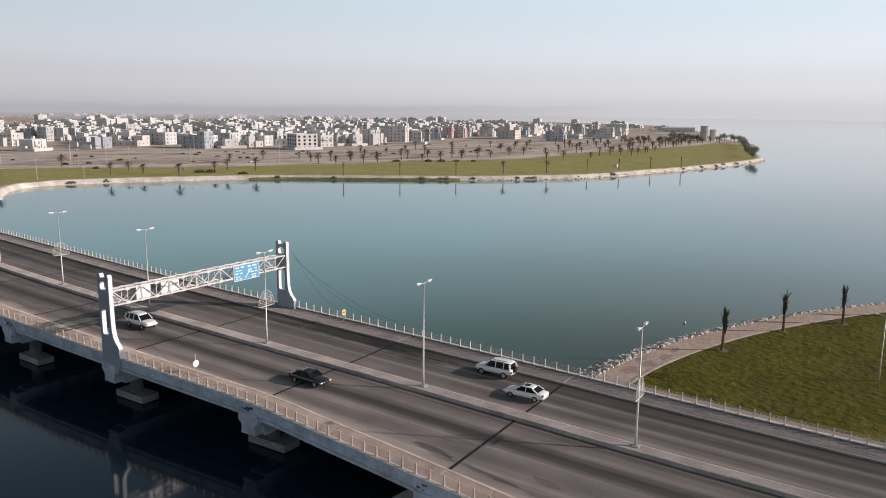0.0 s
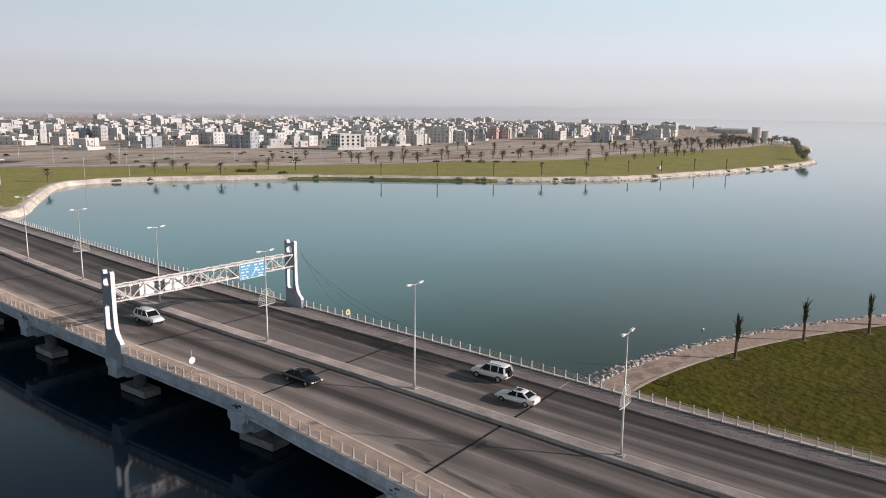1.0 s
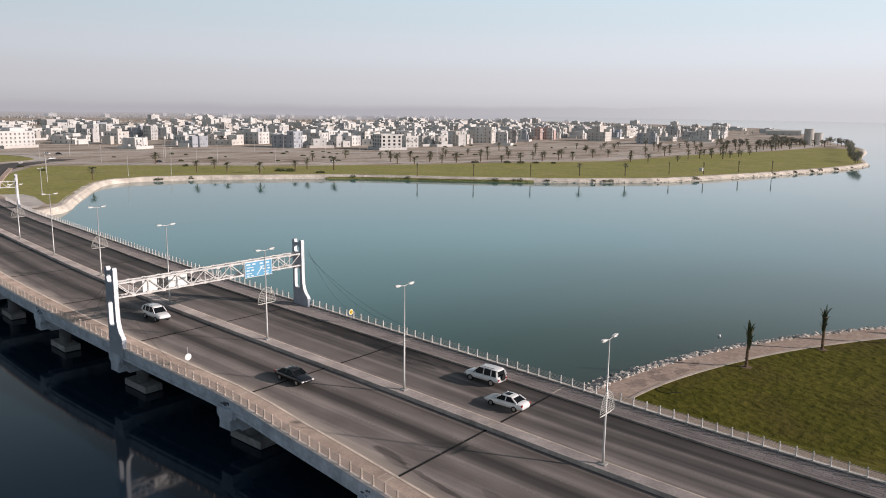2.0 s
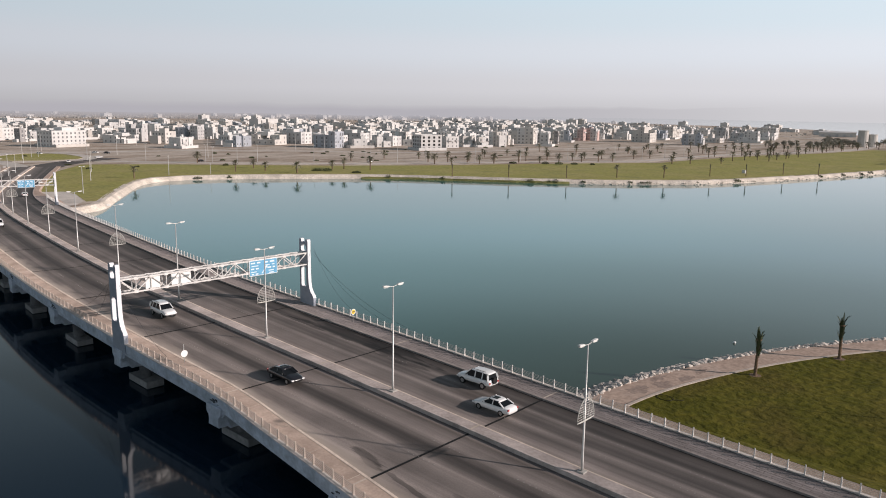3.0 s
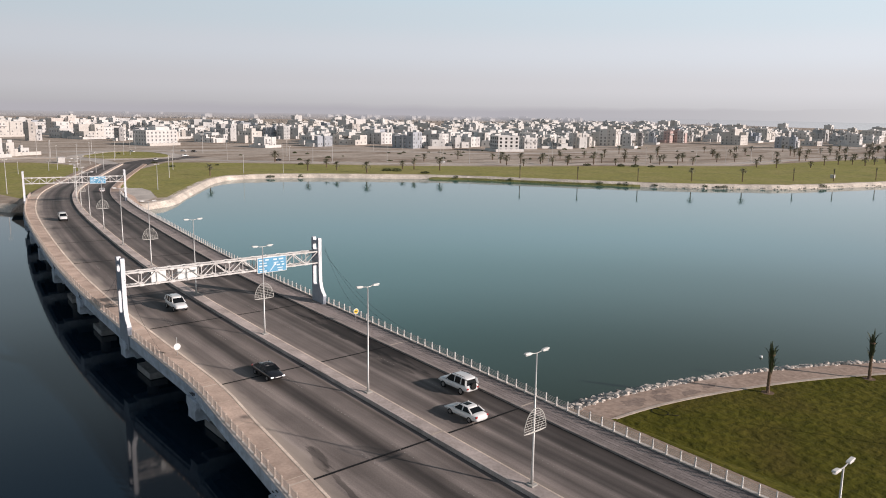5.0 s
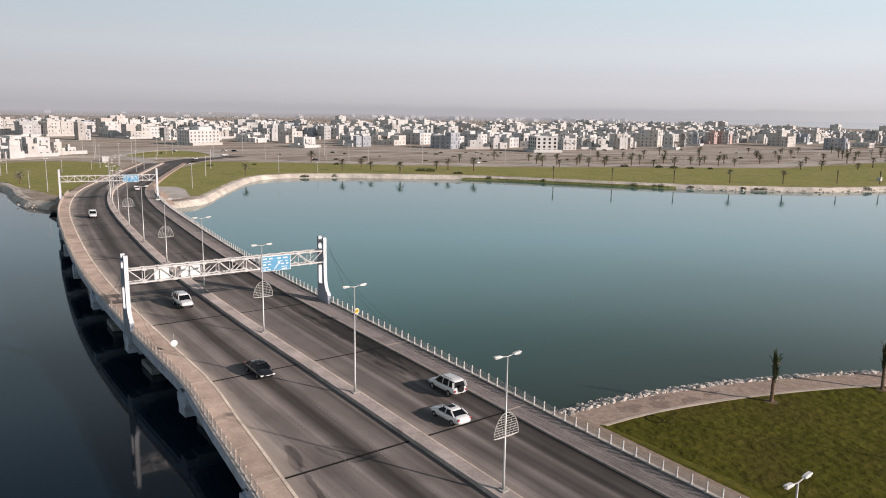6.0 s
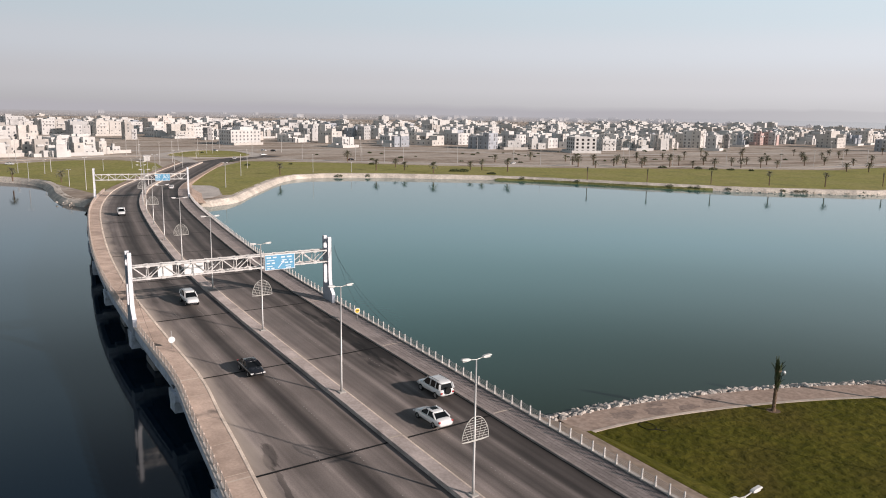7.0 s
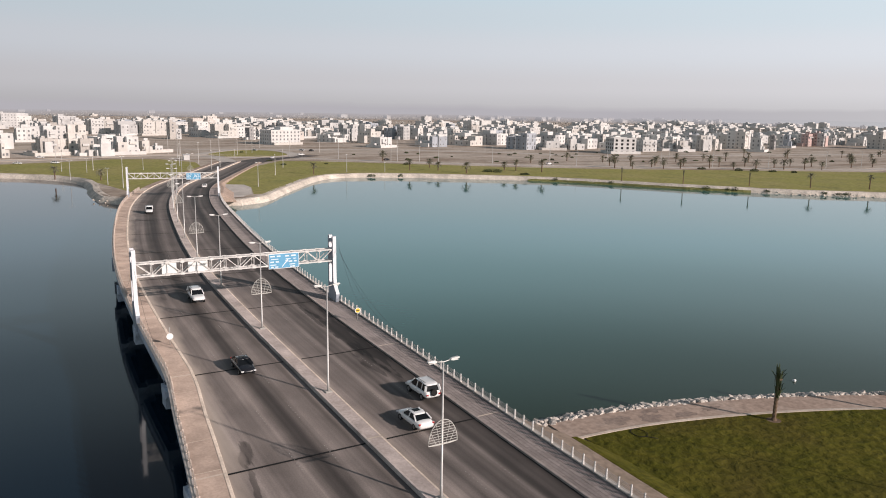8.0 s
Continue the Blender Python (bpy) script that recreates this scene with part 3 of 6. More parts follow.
ribbon("shore_bank", near_shore, [(1.5, -1.2), (0, -0.2), (-2.2, 0.9), (-4.2, 1.65)], rock, "pale rock bank beside the bridge head", rough=0.3)
park_shore = [p for p in near_shore if p[1] > 81.5 and p[0] < 700]
promenade = ribbon("promenade", park_shore, [(-3.9, 1.3), (-4.0, 1.72), (-8.3, 1.72), (-8.32, 1.4)], path_paving, "dusty beige promenade paving along the shore")
ribbon("kerb", park_shore, [(-8.1, 1.5), (-8.1, 1.84), (-8.52, 1.84), (-8.52, 1.5)], footway_kerb, "pale kerb between promenade and lawn")
sheet("lawn", [p for p in beside(park_shore, -8.4) if p[1] > 84.5] + [(700, 84), (-35.2, 83.6)], 1.76, grass_ground, "green lawn at the bridge head")

# damp dirty patches on the promenade close to the bridge
stain_rnd = random.Random(12)
for x, y, rx, ry in ((-37.2, 89.5, 0.9, 1.8), (-36.3, 93.5, 1.1, 1.3), (-38.0, 94.8, 0.6, 1.5), (-35.6, 97.6, 0.7, 1.4), (-35.8, 101.5, 0.5, 1.2)):
    ring = []
    for a in np.linspace(0, 2 * math.pi, 27)[:-1]:
        k = 1 + 0.6 * noise.noise((x + 1.6 * math.cos(a), y + 1.6 * math.sin(a), 2.0)) + stain_rnd.uniform(-0.22, 0.22)
        ring.append((x + rx * k * math.cos(a), y + ry * k * math.sin(a), 1.725))
    Shape().add([(x, y, 1.725)] + ring, [(0, i + 1, (i + 1) % 26 + 1) for i in range(26)]).done("stain", damp_paving, promenade, "damp brown stain on the paving")

# ---- bridge and its road ----
END = -432
road_east = tagged(strip("road", 140, END, lambda x: [(-0.1, 0.02), (3.5, 0.02), (5.7, 0.01), (8, 0.02), (10.14, 0.05)], asphalt, label="worn grey asphalt carriageway with tyre streaks", uv=True, swept=0.85), kind="structure")
road_west = tagged(strip("road", 140, END, lambda x: [(west_kerb(x), -0.03), (west_kerb(x) + 1.5, -0.02), (-6.5, 0.0), (-3.5, 0.02), (-1.66, 0.02)], asphalt, label="worn grey asphalt carriageway with tyre streaks", uv=True), kind="structure")
for a, b in ((-1.7, -1.46), (-0.28, -0.06)):
    tagged(strip("kerb", 140, END, lambda x: [(a, -0.3), (a, 0.41), (a + 0.03, 0.44), (b - 0.03, 0.44), (b, 0.41), (b, -0.3)], median_kerb if a < -1 else footway_kerb, label="dusty concrete kerb of the median"), kind="structure")
tagged(strip("median", 140, END, lambda x: [(-1.48, 0.43), (-0.26, 0.43)], median_paving,
             label="raised concrete median between the carriageways"), kind="structure")
tagged(strip("kerb", 140, END, lambda x: [(10.12, -0.4), (10.12, 0.2), (10.15, 0.24), (10.4, 0.24), (10.4, -0.4)], gutter_kerb, label="grimy grey kerb of the bridge footway"), kind="structure")
tagged(strip("kerb", 140, END, lambda x: [(west_kerb(x) - 0.3, -0.4), (west_kerb(x) - 0.3, 0.2), (west_kerb(x) - 0.03, 0.2), (west_kerb(x), 0.17), (west_kerb(x) + 0.02, -0.4)], footway_kerb, label="pale kerb of the bridge footway"), kind="structure")
east_walk = tagged(strip("pavement", 140, -275, lambda x: [(10.3, 0.17), (east_edge(x), 0.17)], stripe_shade, label="grey footway on the bridge with railing shadow stripes built in"), kind="structure")
west_walk = tagged(strip("pavement", 140, -275, lambda x: [(west_kerb(x) - 2.9, 0.17), (west_kerb(x) - 0.3, 0.17)], kerb_paint, label="tan paved footway on the bridge"), kind="structure")

bridge = thing("bridge", Matrix.Identity(4), "long low concrete road bridge over the lagoon", "bridge", kind="structure")
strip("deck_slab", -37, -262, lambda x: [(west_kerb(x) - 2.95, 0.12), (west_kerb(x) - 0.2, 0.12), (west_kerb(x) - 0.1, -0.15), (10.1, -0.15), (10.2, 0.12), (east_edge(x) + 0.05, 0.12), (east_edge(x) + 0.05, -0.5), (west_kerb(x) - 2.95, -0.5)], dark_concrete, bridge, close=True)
for side in (-1, 1):
    edge = (lambda x: west_kerb(x) - 2.9) if side < 0 else east_edge
    strip("fascia", 60, -262, lambda x: [(edge(x) - side * 0.15, 0.3), (edge(x) + side * 0.2, 0.3), (edge(x) + side * 0.22, 0.1), (edge(x) + side * 0.14, 0.05), (edge(x) + side * 0.12, -0.8), (edge(x) + side * 0.04, -0.88), (edge(x) - side * 0.25, -0.88)],
          fascia_paint if side < 0 else concrete_edge, bridge, "blue-grey painted edge beam" if side < 0 else "dull grey concrete edge beam", close=True)
    strip("coping", 60, -262, lambda x: [(edge(x) - side * 0.2, 0.26), (edge(x) - side * 0.2, 0.35), (edge(x) + side * 0.24, 0.35), (edge(x) + side * 0.26, 0.3), (edge(x) + side * 0.24, 0.26)], coping_paint, bridge, "pale painted coping of the edge beam", close=True)
    strip("edge_girder", -36.8, -262, lambda x: [(edge(x) - side * 0.5, -0.6), (edge(x) - side * 0.3, -0.6), (edge(x) - side * 0.3, -0.95), (edge(x) - side * 0.06, -1.0), (edge(x) - side * 0.04, -1.32), (edge(x) - side * 0.7, -1.38)],
          fascia_paint, bridge, "recessed blue-grey girder below the edge beam", close=True)
for off in (-12.6, -8.6, -4.6, -0.6, 3.4, 7.4, 11.4):
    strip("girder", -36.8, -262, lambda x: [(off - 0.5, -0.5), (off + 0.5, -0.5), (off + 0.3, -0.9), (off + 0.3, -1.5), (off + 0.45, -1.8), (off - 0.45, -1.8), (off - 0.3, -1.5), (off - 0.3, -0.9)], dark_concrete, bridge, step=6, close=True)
JOINTS = [-37.05 - 22.8 * i for i in range(10)]
for x in JOINTS:
    turn = Matrix.Translation((x, AXIS(x), 0)) @ Matrix.Rotation(along(x), 4, "Z")
    w0, e0, top = west_kerb(x) - 3.02, east_edge(x) + 0.12, RISE(x) - 0.95
    cap = Shape().prism([(w0, top), (e0, top), (e0, top - 0.9), (e0 - 0.6, top - 1.2), (e0 - 1.0, top - 2.3), (w0 + 1.0, top - 2.3), (w0 + 0.6, top - 1.2), (w0, top - 0.9)], -1.6, 1.6, lambda a, b, d: turn @ Vector((d * (1 - 0.28 * max(0, min(1, (top - 0.5 - b) / 0.8))), a, b)))
    cap.done("pier_cap", fascia_paint, bridge, bevel=0.05)
    for a, b in ((w0 - 0.3, w0 + 1.1), (e0 - 1.1, e0 + 0.3)):
        ledge = Shape().prism([(-1.35, top + 0.2), (1.35, top + 0.2), (1.35, top - 0.55), (1.2, top - 0.8), (0.95, top - 0.95), (0.88, top - 1.4), (0.95, top - 1.85), (1.05, top - 2.0), (-1.05, top - 2.0), (-0.95, top - 1.85), (-0.88, top - 1.4), (-0.95, top - 0.95), (-1.2, top - 0.8), (-1.35, top - 0.55)],
                              a, b, lambda p, z, d: turn @ Vector((p, d, z)))
        ledge.done("pier_bracket", fascia_paint, bridge, "blue-grey pier bracket below the edge beam", bevel=0.05)
    for off in (w0 + 3.2, -1.5, e0 - 3.4):
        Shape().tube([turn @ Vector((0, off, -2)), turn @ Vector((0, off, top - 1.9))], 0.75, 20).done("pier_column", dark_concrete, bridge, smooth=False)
        Shape().prism([(-2.6, 0.1), (2.6, 0.1), (2.6, 0.85), (2.52, 0.92), (-2.52, 0.92), (-2.6, 0.85)], off - 1.1, off + 1.1, lambda a, b, d: turn @ Vector((a, d, b))).done("pile_cap", pile_concrete, bridge)
mark_rnd = random.Random(31)
for x in JOINTS[:6]:
    turn = Matrix.Translation((x, AXIS(x), 0)) @ Matrix.Rotation(along(x), 4, "Z")
    face = west_kerb(x) - 3.06
    soot = Shape()
    for _ in range(16):
        cx, cz = mark_rnd.gauss(0.2, 0.55), RISE(x) - 0.35 + mark_rnd.gauss(0, 0.16)
        ring = [(cx + mark_rnd.uniform(0.1, 0.34) * math.cos(a), cz + mark_rnd.uniform(0.03, 0.11) * math.sin(a)) for a in np.linspace(0, 2 * math.pi, 8)[:-1]]
        soot.prism(ring, face - 0.006, face + 0.02, lambda a, b, d: turn @ Vector((a, d, b)))
    soot.done("grime", soot_black, bridge, "black grime on the edge beam")


def walk_edge(x):
    """Where the footway or the road's shoulder ends."""
    return east_edge(x) if x > -275 else max(10.8, east_edge(x) + (x + 275) * 0.12)


# filled ground under the approach roads: paved verge, then a slope that narrows towards the bridge
def near_slope(x):
    k = min(1.0, max(0.0, (x + 37.5) / 7.0))
    return [(walk_edge(x), 0.15), (walk_edge(x) + 0.3, -0.08), (walk_edge(x) + 0.5 + 3.5 * k, -0.3 - 0.28 * k), (walk_edge(x) + 1.6 + 4.9 * k, min(1.65 - RISE(x), -0.7))]


def far_slope(x):
    return [(walk_edge(x), 0.15), (walk_edge(x) + 1.2, 0.0), (walk_edge(x) + (5.5 if x > -275 else max(1.6, 5.5 + (x + 275) * 0.1)), min(1.65 - RISE(x), -0.4))]


for x0, x1, slope, foot, cover in ((140, -37.5, near_slope, 0.3, verge_paving), (-248, END, far_slope, 4.5, path_paving)):
    tagged(strip("embankment", x0, x1, lambda x: [(west_kerb(x) - 3.0 - foot, min(1.2 - RISE(x), -0.4)), (west_kerb(x) - 3.0, 0.12), (west_kerb(x) - 2.9, 0.15), (west_kerb(x) - 0.3, 0.15), (west_kerb(x), -0.12), (10, -0.12), (10.3, 0.15)] + slope(x),
                 cover, label="paved and sandy slope of the road embankment", close=True), kind="structure")
tagged(strip("retaining_wall", 140, -38.1, lambda x: [(west_kerb(x) - 3.45, -RISE(x) - 0.3), (west_kerb(x) - 3.06, 0.1), (west_kerb(x) - 2.9, 0.1)], fascia_paint, label="blue-grey concrete retaining wall of the bridge approach"), kind="structure")
tagged(strip("lawn", 140, -30.5, lambda x: [(east_edge(x) + 3.5, -0.6), (east_edge(x) + 3.6, -0.5), (east_edge(x) + 4.2, -0.6), (east_edge(x) + 7.6, 1.765 - RISE(x))], grass_ground, label="green grass slope beside the bridge approach"), kind="structure")
for x in (-37.5, -259):
    turn = Matrix.Translation((x, AXIS(x), 0)) @ Matrix.Rotation(along(x), 4, "Z")
    Shape().prism([(west_kerb(x) - 2.8, -1), (east_edge(x), -1), (east_edge(x), RISE(x) - 0.55), (west_kerb(x) - 2.8, RISE(x) - 0.55)], -0.7, 0.7, lambda a, b, d: turn @ Vector((d, a, b))).done("abutment", fascia_paint, bridge, bevel=0.04)
# ---- street lamps on the median ----
def lamp_post(m, fan, label):
    ob = thing("street_lamp", m, label, "street lamp", "street lamps on the bridge median")
    Shape().box(-0.35, -0.35, -0.05, 0.35, 0.35, 0.12).done("base_plate", concrete, ob, "concrete footing", bevel=0.03)
    Shape().tube([(0, 0, 0.05), (0, 0, 1.2), (0, 0, 1.25), (0, 0, 11.3)], [0.13, 0.125, 0.105, 0.055], 12).done("pole", lamp_metal, ob, smooth=True)
    Shape().tube([(0, -0.75, 11.42), (0, -0.35, 11.34), (0, 0, 11.3), (0, 0.35, 11.34), (0, 0.75, 11.42)], 0.04, 8).done("bracket", lamp_metal, ob, smooth=True)
    for side in (-1, 1):
        head = Shape().prism([(0.6, 11.36), (0.75, 11.33), (1.35, 11.42), (1.45, 11.47), (1.35, 11.55), (0.8, 11.52), (0.6, 11.46)], -0.13, 0.13, lambda a, b, d: (d, side * a, b))
        lamp = head.done("lamp_head", white_metal, ob, "pale luminaire", bevel=0.03)
        Shape().box(-0.09, side * 0.8 - 0.0, 11.31, 0.09, side * 1.3, 11.345).done("lens", sign_white, lamp)
    if fan:
        f = Shape()
        arc = [(1.3 * math.cos(a) , 4.75 + 1.95 * math.sin(a)) for a in np.linspace(0, math.pi, 19)]
        f.tube([(0.12, a, b) for a, b in arc] + [(0.12, 1.3, 4.75)], 0.034, 5)
        f.tube([(0.12, -1.3, 4.75), (0.12, -0.7, 4.68), (0.12, 0.7, 4.68), (0.12, 1.3, 4.75)], 0.034, 5)
        for k in range(1, 9):
            z = 4.75 + 0.21 * k
            half = 1.3 * math.sqrt(max(0, 1 - ((z - 4.75) / 1.95) ** 2))
            f.tube([(0.12, -half, z), (0.12, half, z)], 0.021, 4)
        for k in (-2, -1, 1, 2):
            a = math.pi / 2 + k * 0.5
            f.tube([(0.12, 0.3 * k, 4.7), (0.12, 1.3 * math.cos(a) * -1, 4.75 + 1.95 * math.sin(a))], 0.021, 4)
        f.done("light_frame", frame_wire, ob, "white wire festive light frame")
    return ob


LAMPS = [-25.3 - 23.2 * i for i in range(-3, 13)]
for i, x in enumerate(LAMPS):
    m = Matrix.Translation(deck(x, -0.72, 0.42)) @ Matrix.Rotation(along(x), 4, "Z")
    fan = (i % 2 == 1)
    lamp_post(m, fan, "tall pale twin-arm street lamp with festive wire frame" if fan else "tall pale twin-arm street lamp on the median")


# ---- railings ----
def railing(side, x0, x1):
    edge = (lambda x: west_kerb(x) - 2.75) if side < 0 else (lambda x: east_edge(x) - 0.05)
    ob = thing("railing", Matrix.Identity(4), "dusty tan steel railing along the bridge footway" if side < 0 else "white steel railing with thin dull rails along the bridge footway", "railing")
    xs = np.arange(x0, x1, -1.46)
    post = None
    for x in xs:
        m = Matrix.Translation(deck(x, edge(x), 0.19)) @ Matrix.Rotation(along(x), 4, "Z")
        if post is None:
            post = Shape().prism([(-0.13, 0), (0.13, 0), (0.1, 0.35), (0.05, 1.02), (0.0, 1.08), (-0.07, 1.06), (-0.07, 0.4)], -0.05, 0.05, lambda a, b, d: (d, -side * a, b)).done("post", tan_metal if side < 0 else truss_metal, ob, "dusty tan flat post" if side < 0 else "white flat post")
            post.matrix_basis = m
        else:
            same_mesh("post", post, ob, m)
    half = 0.022 if side < 0 else 0.014
    for up in (0.28, 0.43, 0.58, 0.73, 0.88):
        strip("rail", x0, x1, lambda x: [(edge(x) - half, 0.19 + up), (edge(x) + half, 0.19 + up), (edge(x) + half, 0.19 + up + 2.2 * half), (edge(x) - half, 0.19 + up + 2.2 * half)], tan_metal if side < 0 else rail_metal, ob, step=4, close=True)
    return ob


railing(-1, 30, -268)
railing(1, 60, -268)


# ---- sign gantries ----
def gantry(x, full):
    ob = thing("sign_gantry", Matrix.Translation((x, AXIS(x), RISE(x))) @ Matrix.Rotation(along(x), 4, "Z"), "white sign gantry with lattice truss between two pylons", "sign gantry", "gantries over the bridge")
    w, e = west_kerb(x) - 2.95, east_edge(x) - 0.5
    for off in (w, e):
        outline = [(-1.2, -0.9), (2.1, -0.9), (2.1, 1.3), (1.95, 1.6), (1.5, 2.0), (1.15, 2.6), (0.95, 3.4), (0.87, 5.0), (0.85, 9.1), (0.87, 9.5), (0.75, 9.8), (0.5, 9.85), (0.3, 9.7), (0.25, 9.4), (-0.65, 9.4), (-0.7, 9.7), (-0.85, 9.85), (-1.1, 9.85), (-1.25, 9.6), (-1.2, 4.0)]
        py = pylon_mesh(outline, (slot(-0.8, 2.7, 0.4, 5.75), slot(-0.8, 8.0, 0.4, 9.0)))
        py.matrix_basis = Matrix.Translation((0, off, 0))
        py.parent = ob
    truss = Shape()
    n, z0, z1 = 14, 6.15, 7.85
    ys = np.linspace(w + 0.3, e - 0.3, n + 1)
    for xx in (-0.6, 0.6):
        for z in (z0, z1):
            truss.beam((xx, ys[0], z), (xx, ys[-1], z), 0.18)
        for i in range(n):
            truss.beam((xx, ys[i], z0 if i % 2 else z1), (xx, ys[i + 1], z1 if i % 2 else z0), 0.11)
        for y in ys[1:-1]:
            truss.beam((xx, y, z0), (xx, y, z1), 0.08)
            truss.box(xx - 0.1, y - 0.25, z0 - 0.14, xx + 0.1, y + 0.25, z0 + 0.2)
            truss.box(xx - 0.1, y - 0.25, z1 - 0.2, xx + 0.1, y + 0.25, z1 + 0.14)
    for i, y in enumerate(ys):
        for z in (z0, z1):
            truss.beam((-0.6, y, z), (0.6, y, z), 0.09)
        if i < n:
            truss.beam((-0.6, y, z1), (0.6, ys[i + 1], z1), 0.07)
    truss.done("truss", truss_metal, ob, "white steel lattice truss")
    if full:
        for y0, y1 in ((w + 3.5, w + 5.4), (w + 6.9, w + 9.5)):
            Shape().box(0.4, y0, z0 + 0.1, 0.47, y1, z1 - 0.1).done("sign_panel", sign_white, ob, "white back of a sign panel", bevel=0.02)
    y0, y1 = (w + 17.9, w + 22.4)
    plate = Shape().box(0.75, y0, z0 - 0.45, 0.83, y1, z1 + 0.05).done("sign_panel", sign_white, ob, "blue direction sign with white marks", bevel=0.02)
    Shape().box(0.832, y0 + 0.08, z0 - 0.37, 0.838, y1 - 0.08, z1 - 0.03).done("sign_face", sign_blue, plate)
    bars = [(0.06, 0.8, 0.24, 0.88), (0.27, 0.8, 0.42, 0.88), (0.54, 0.78, 0.7, 0.87), (0.73, 0.78, 0.93, 0.87), (0.08, 0.62, 0.38, 0.67), (0.56, 0.6, 0.76, 0.65), (0.8, 0.6, 0.92, 0.65), (0.06, 0.42, 0.2, 0.5), (0.23, 0.42, 0.36, 0.5),
            (0.66, 0.4, 0.8, 0.48), (0.83, 0.4, 0.94, 0.48), (0.06, 0.24, 0.3, 0.29), (0.68, 0.22, 0.92, 0.27), (0.08, 0.08, 0.18, 0.15), (0.21, 0.08, 0.34, 0.15), (0.7, 0.06, 0.9, 0.13)]
    for a, b, c, d in bars:
        Shape().box(0.84, y0 + a * (y1 - y0), z0 - 0.45 + b * 2.15, 0.845, y0 + (a + (c - a) * 0.8) * (y1 - y0), z0 - 0.45 + (b + (d - b) * 1.15) * 2.15).done("mark", sign_mark, plate)
    arrow = [(0.42, 0.12), (0.45, 0.1), (0.6, 0.46), (0.64, 0.42), (0.64, 0.62), (0.53, 0.52), (0.57, 0.49)]
    Shape().prism([(y0 + a * (y1 - y0), z0 - 0.45 + b * 2.15) for a, b in arrow], 0.84, 0.845, lambda a, b, d: (d, a, b)).done("arrow", sign_mark, plate)
    return ob


def slot(a, b, c, d, r=0.3):
    """A slot's outline with cut-off corners."""
    return [(a + r, b), (c - r, b), (c - r * 0.3, b + r * 0.3), (c, b + r), (c, d - r), (c - r, d), (a + r, d), (a, d - r), (a, b + r), (a + r * 0.3, b + r * 0.3)]


def pylon_mesh(outline, holes):
    """A plate with an outline in the length of the road, holes cut through it."""
    bm = bmesh.new()
    loops = [outline] + list(holes)
    tris = geometry.tessellate_polygon([[Vector((a, b, 0)) for a, b in loop] for loop in loops])
    flat = [p for loop in loops for p in loop]
    front = [bm.verts.new((a, -0.26, b)) for a, b in flat]
    back = [bm.verts.new((a, 0.26, b)) for a, b in flat]
    for t in tris:
        bm.faces.new([front[i] for i in t])
        bm.faces.new([back[i] for i in reversed(t)])
    start = 0
    for loop in loops:
        n = len(loop)
        for k in range(n):
            i, j = start + k, start + (k + 1) % n
            bm.faces.new([front[i], front[j], back[j], back[i]])
        start += n
    bmesh.ops.recalc_face_normals(bm, faces=bm.faces)
    mesh = bpy.data.meshes.new("pylon")
    bm.to_mesh(mesh)
    bm.free()
    mesh.materials.append(pylon_grey)
    mesh.materials.append(pylon_paint)
    # white on faces towards +x above the foot, slate grey elsewhere
    for p in mesh.polygons:
        p.material_index = 1 if p.normal.x > 0.3 and p.center.z > 0.9 else 0
    return tagged(new("pylon", mesh), "slate-grey pylon with white edges and slots")


gantry(-82.6, True)
gantry(-236, False)
# ---- small works on the bridge ----
slab_xs = np.arange(60, -268, -5.76)
for x0, x1 in zip(slab_xs[:-1], slab_xs[1:]):
    corners = [deck(x, west_kerb(x) - off, 0) for x, off in ((x0 - 0.07, 2.85), (x0 - 0.07, 0.36), (x1 + 0.07, 0.36), (x1 + 0.07, 2.85))]
    s = Shape().add([c + Vector((0, 0, z)) for z in (0.1, 0.2) for c in corners], [(0, 1, 2, 3), (4, 5, 6, 7), (0, 1, 5, 4), (1, 2, 6, 5), (2, 3, 7, 6), (3, 0, 4, 7)])
    s.done("paving_slab", west_paving, west_walk)

for x in JOINTS:
    for off0, off1, road in ((west_kerb(x) + 0.02, -1.72, road_west), (0.4, 10.1, road_east)):
        pts = [deck(x + dx, off, up) for off in np.linspace(off0, off1, 5) for dx in (-0.13, 0.13) for up in (0.03 if off < 7 else 0.065,)]
        s = Shape().add(pts, [(2 * i, 2 * i + 1, 2 * i + 3, 2 * i + 2) for i in range(4)])
        s.done("expansion_joint", rubber, road, "black rubber expansion joint")
    s = Shape().add([deck(x + dx, off, 0.446) for off in (-1.68, -0.08) for dx in (-0.12, 0.12)], [(0, 1, 3, 2)])
    s.done("joint_cover", kerb_paint, road_west, "pale joint cover over the median")
    for a, b in ((west_kerb(x) - 2.8, west_kerb(x) - 0.02), (10.46, east_edge(x) - 0.1)):
        Shape().add([deck(x + dx, off, 0.206) for off in (a, b) for dx in (-0.1, 0.1)], [(0, 1, 3, 2)]).done("joint_cover", kerb_paint, road_west, "pale joint cover over the footway")

# slabs of the other footway; their rows and dark gaps mimic the railing's shadow stripes
far_stripe_slabs = Shape()
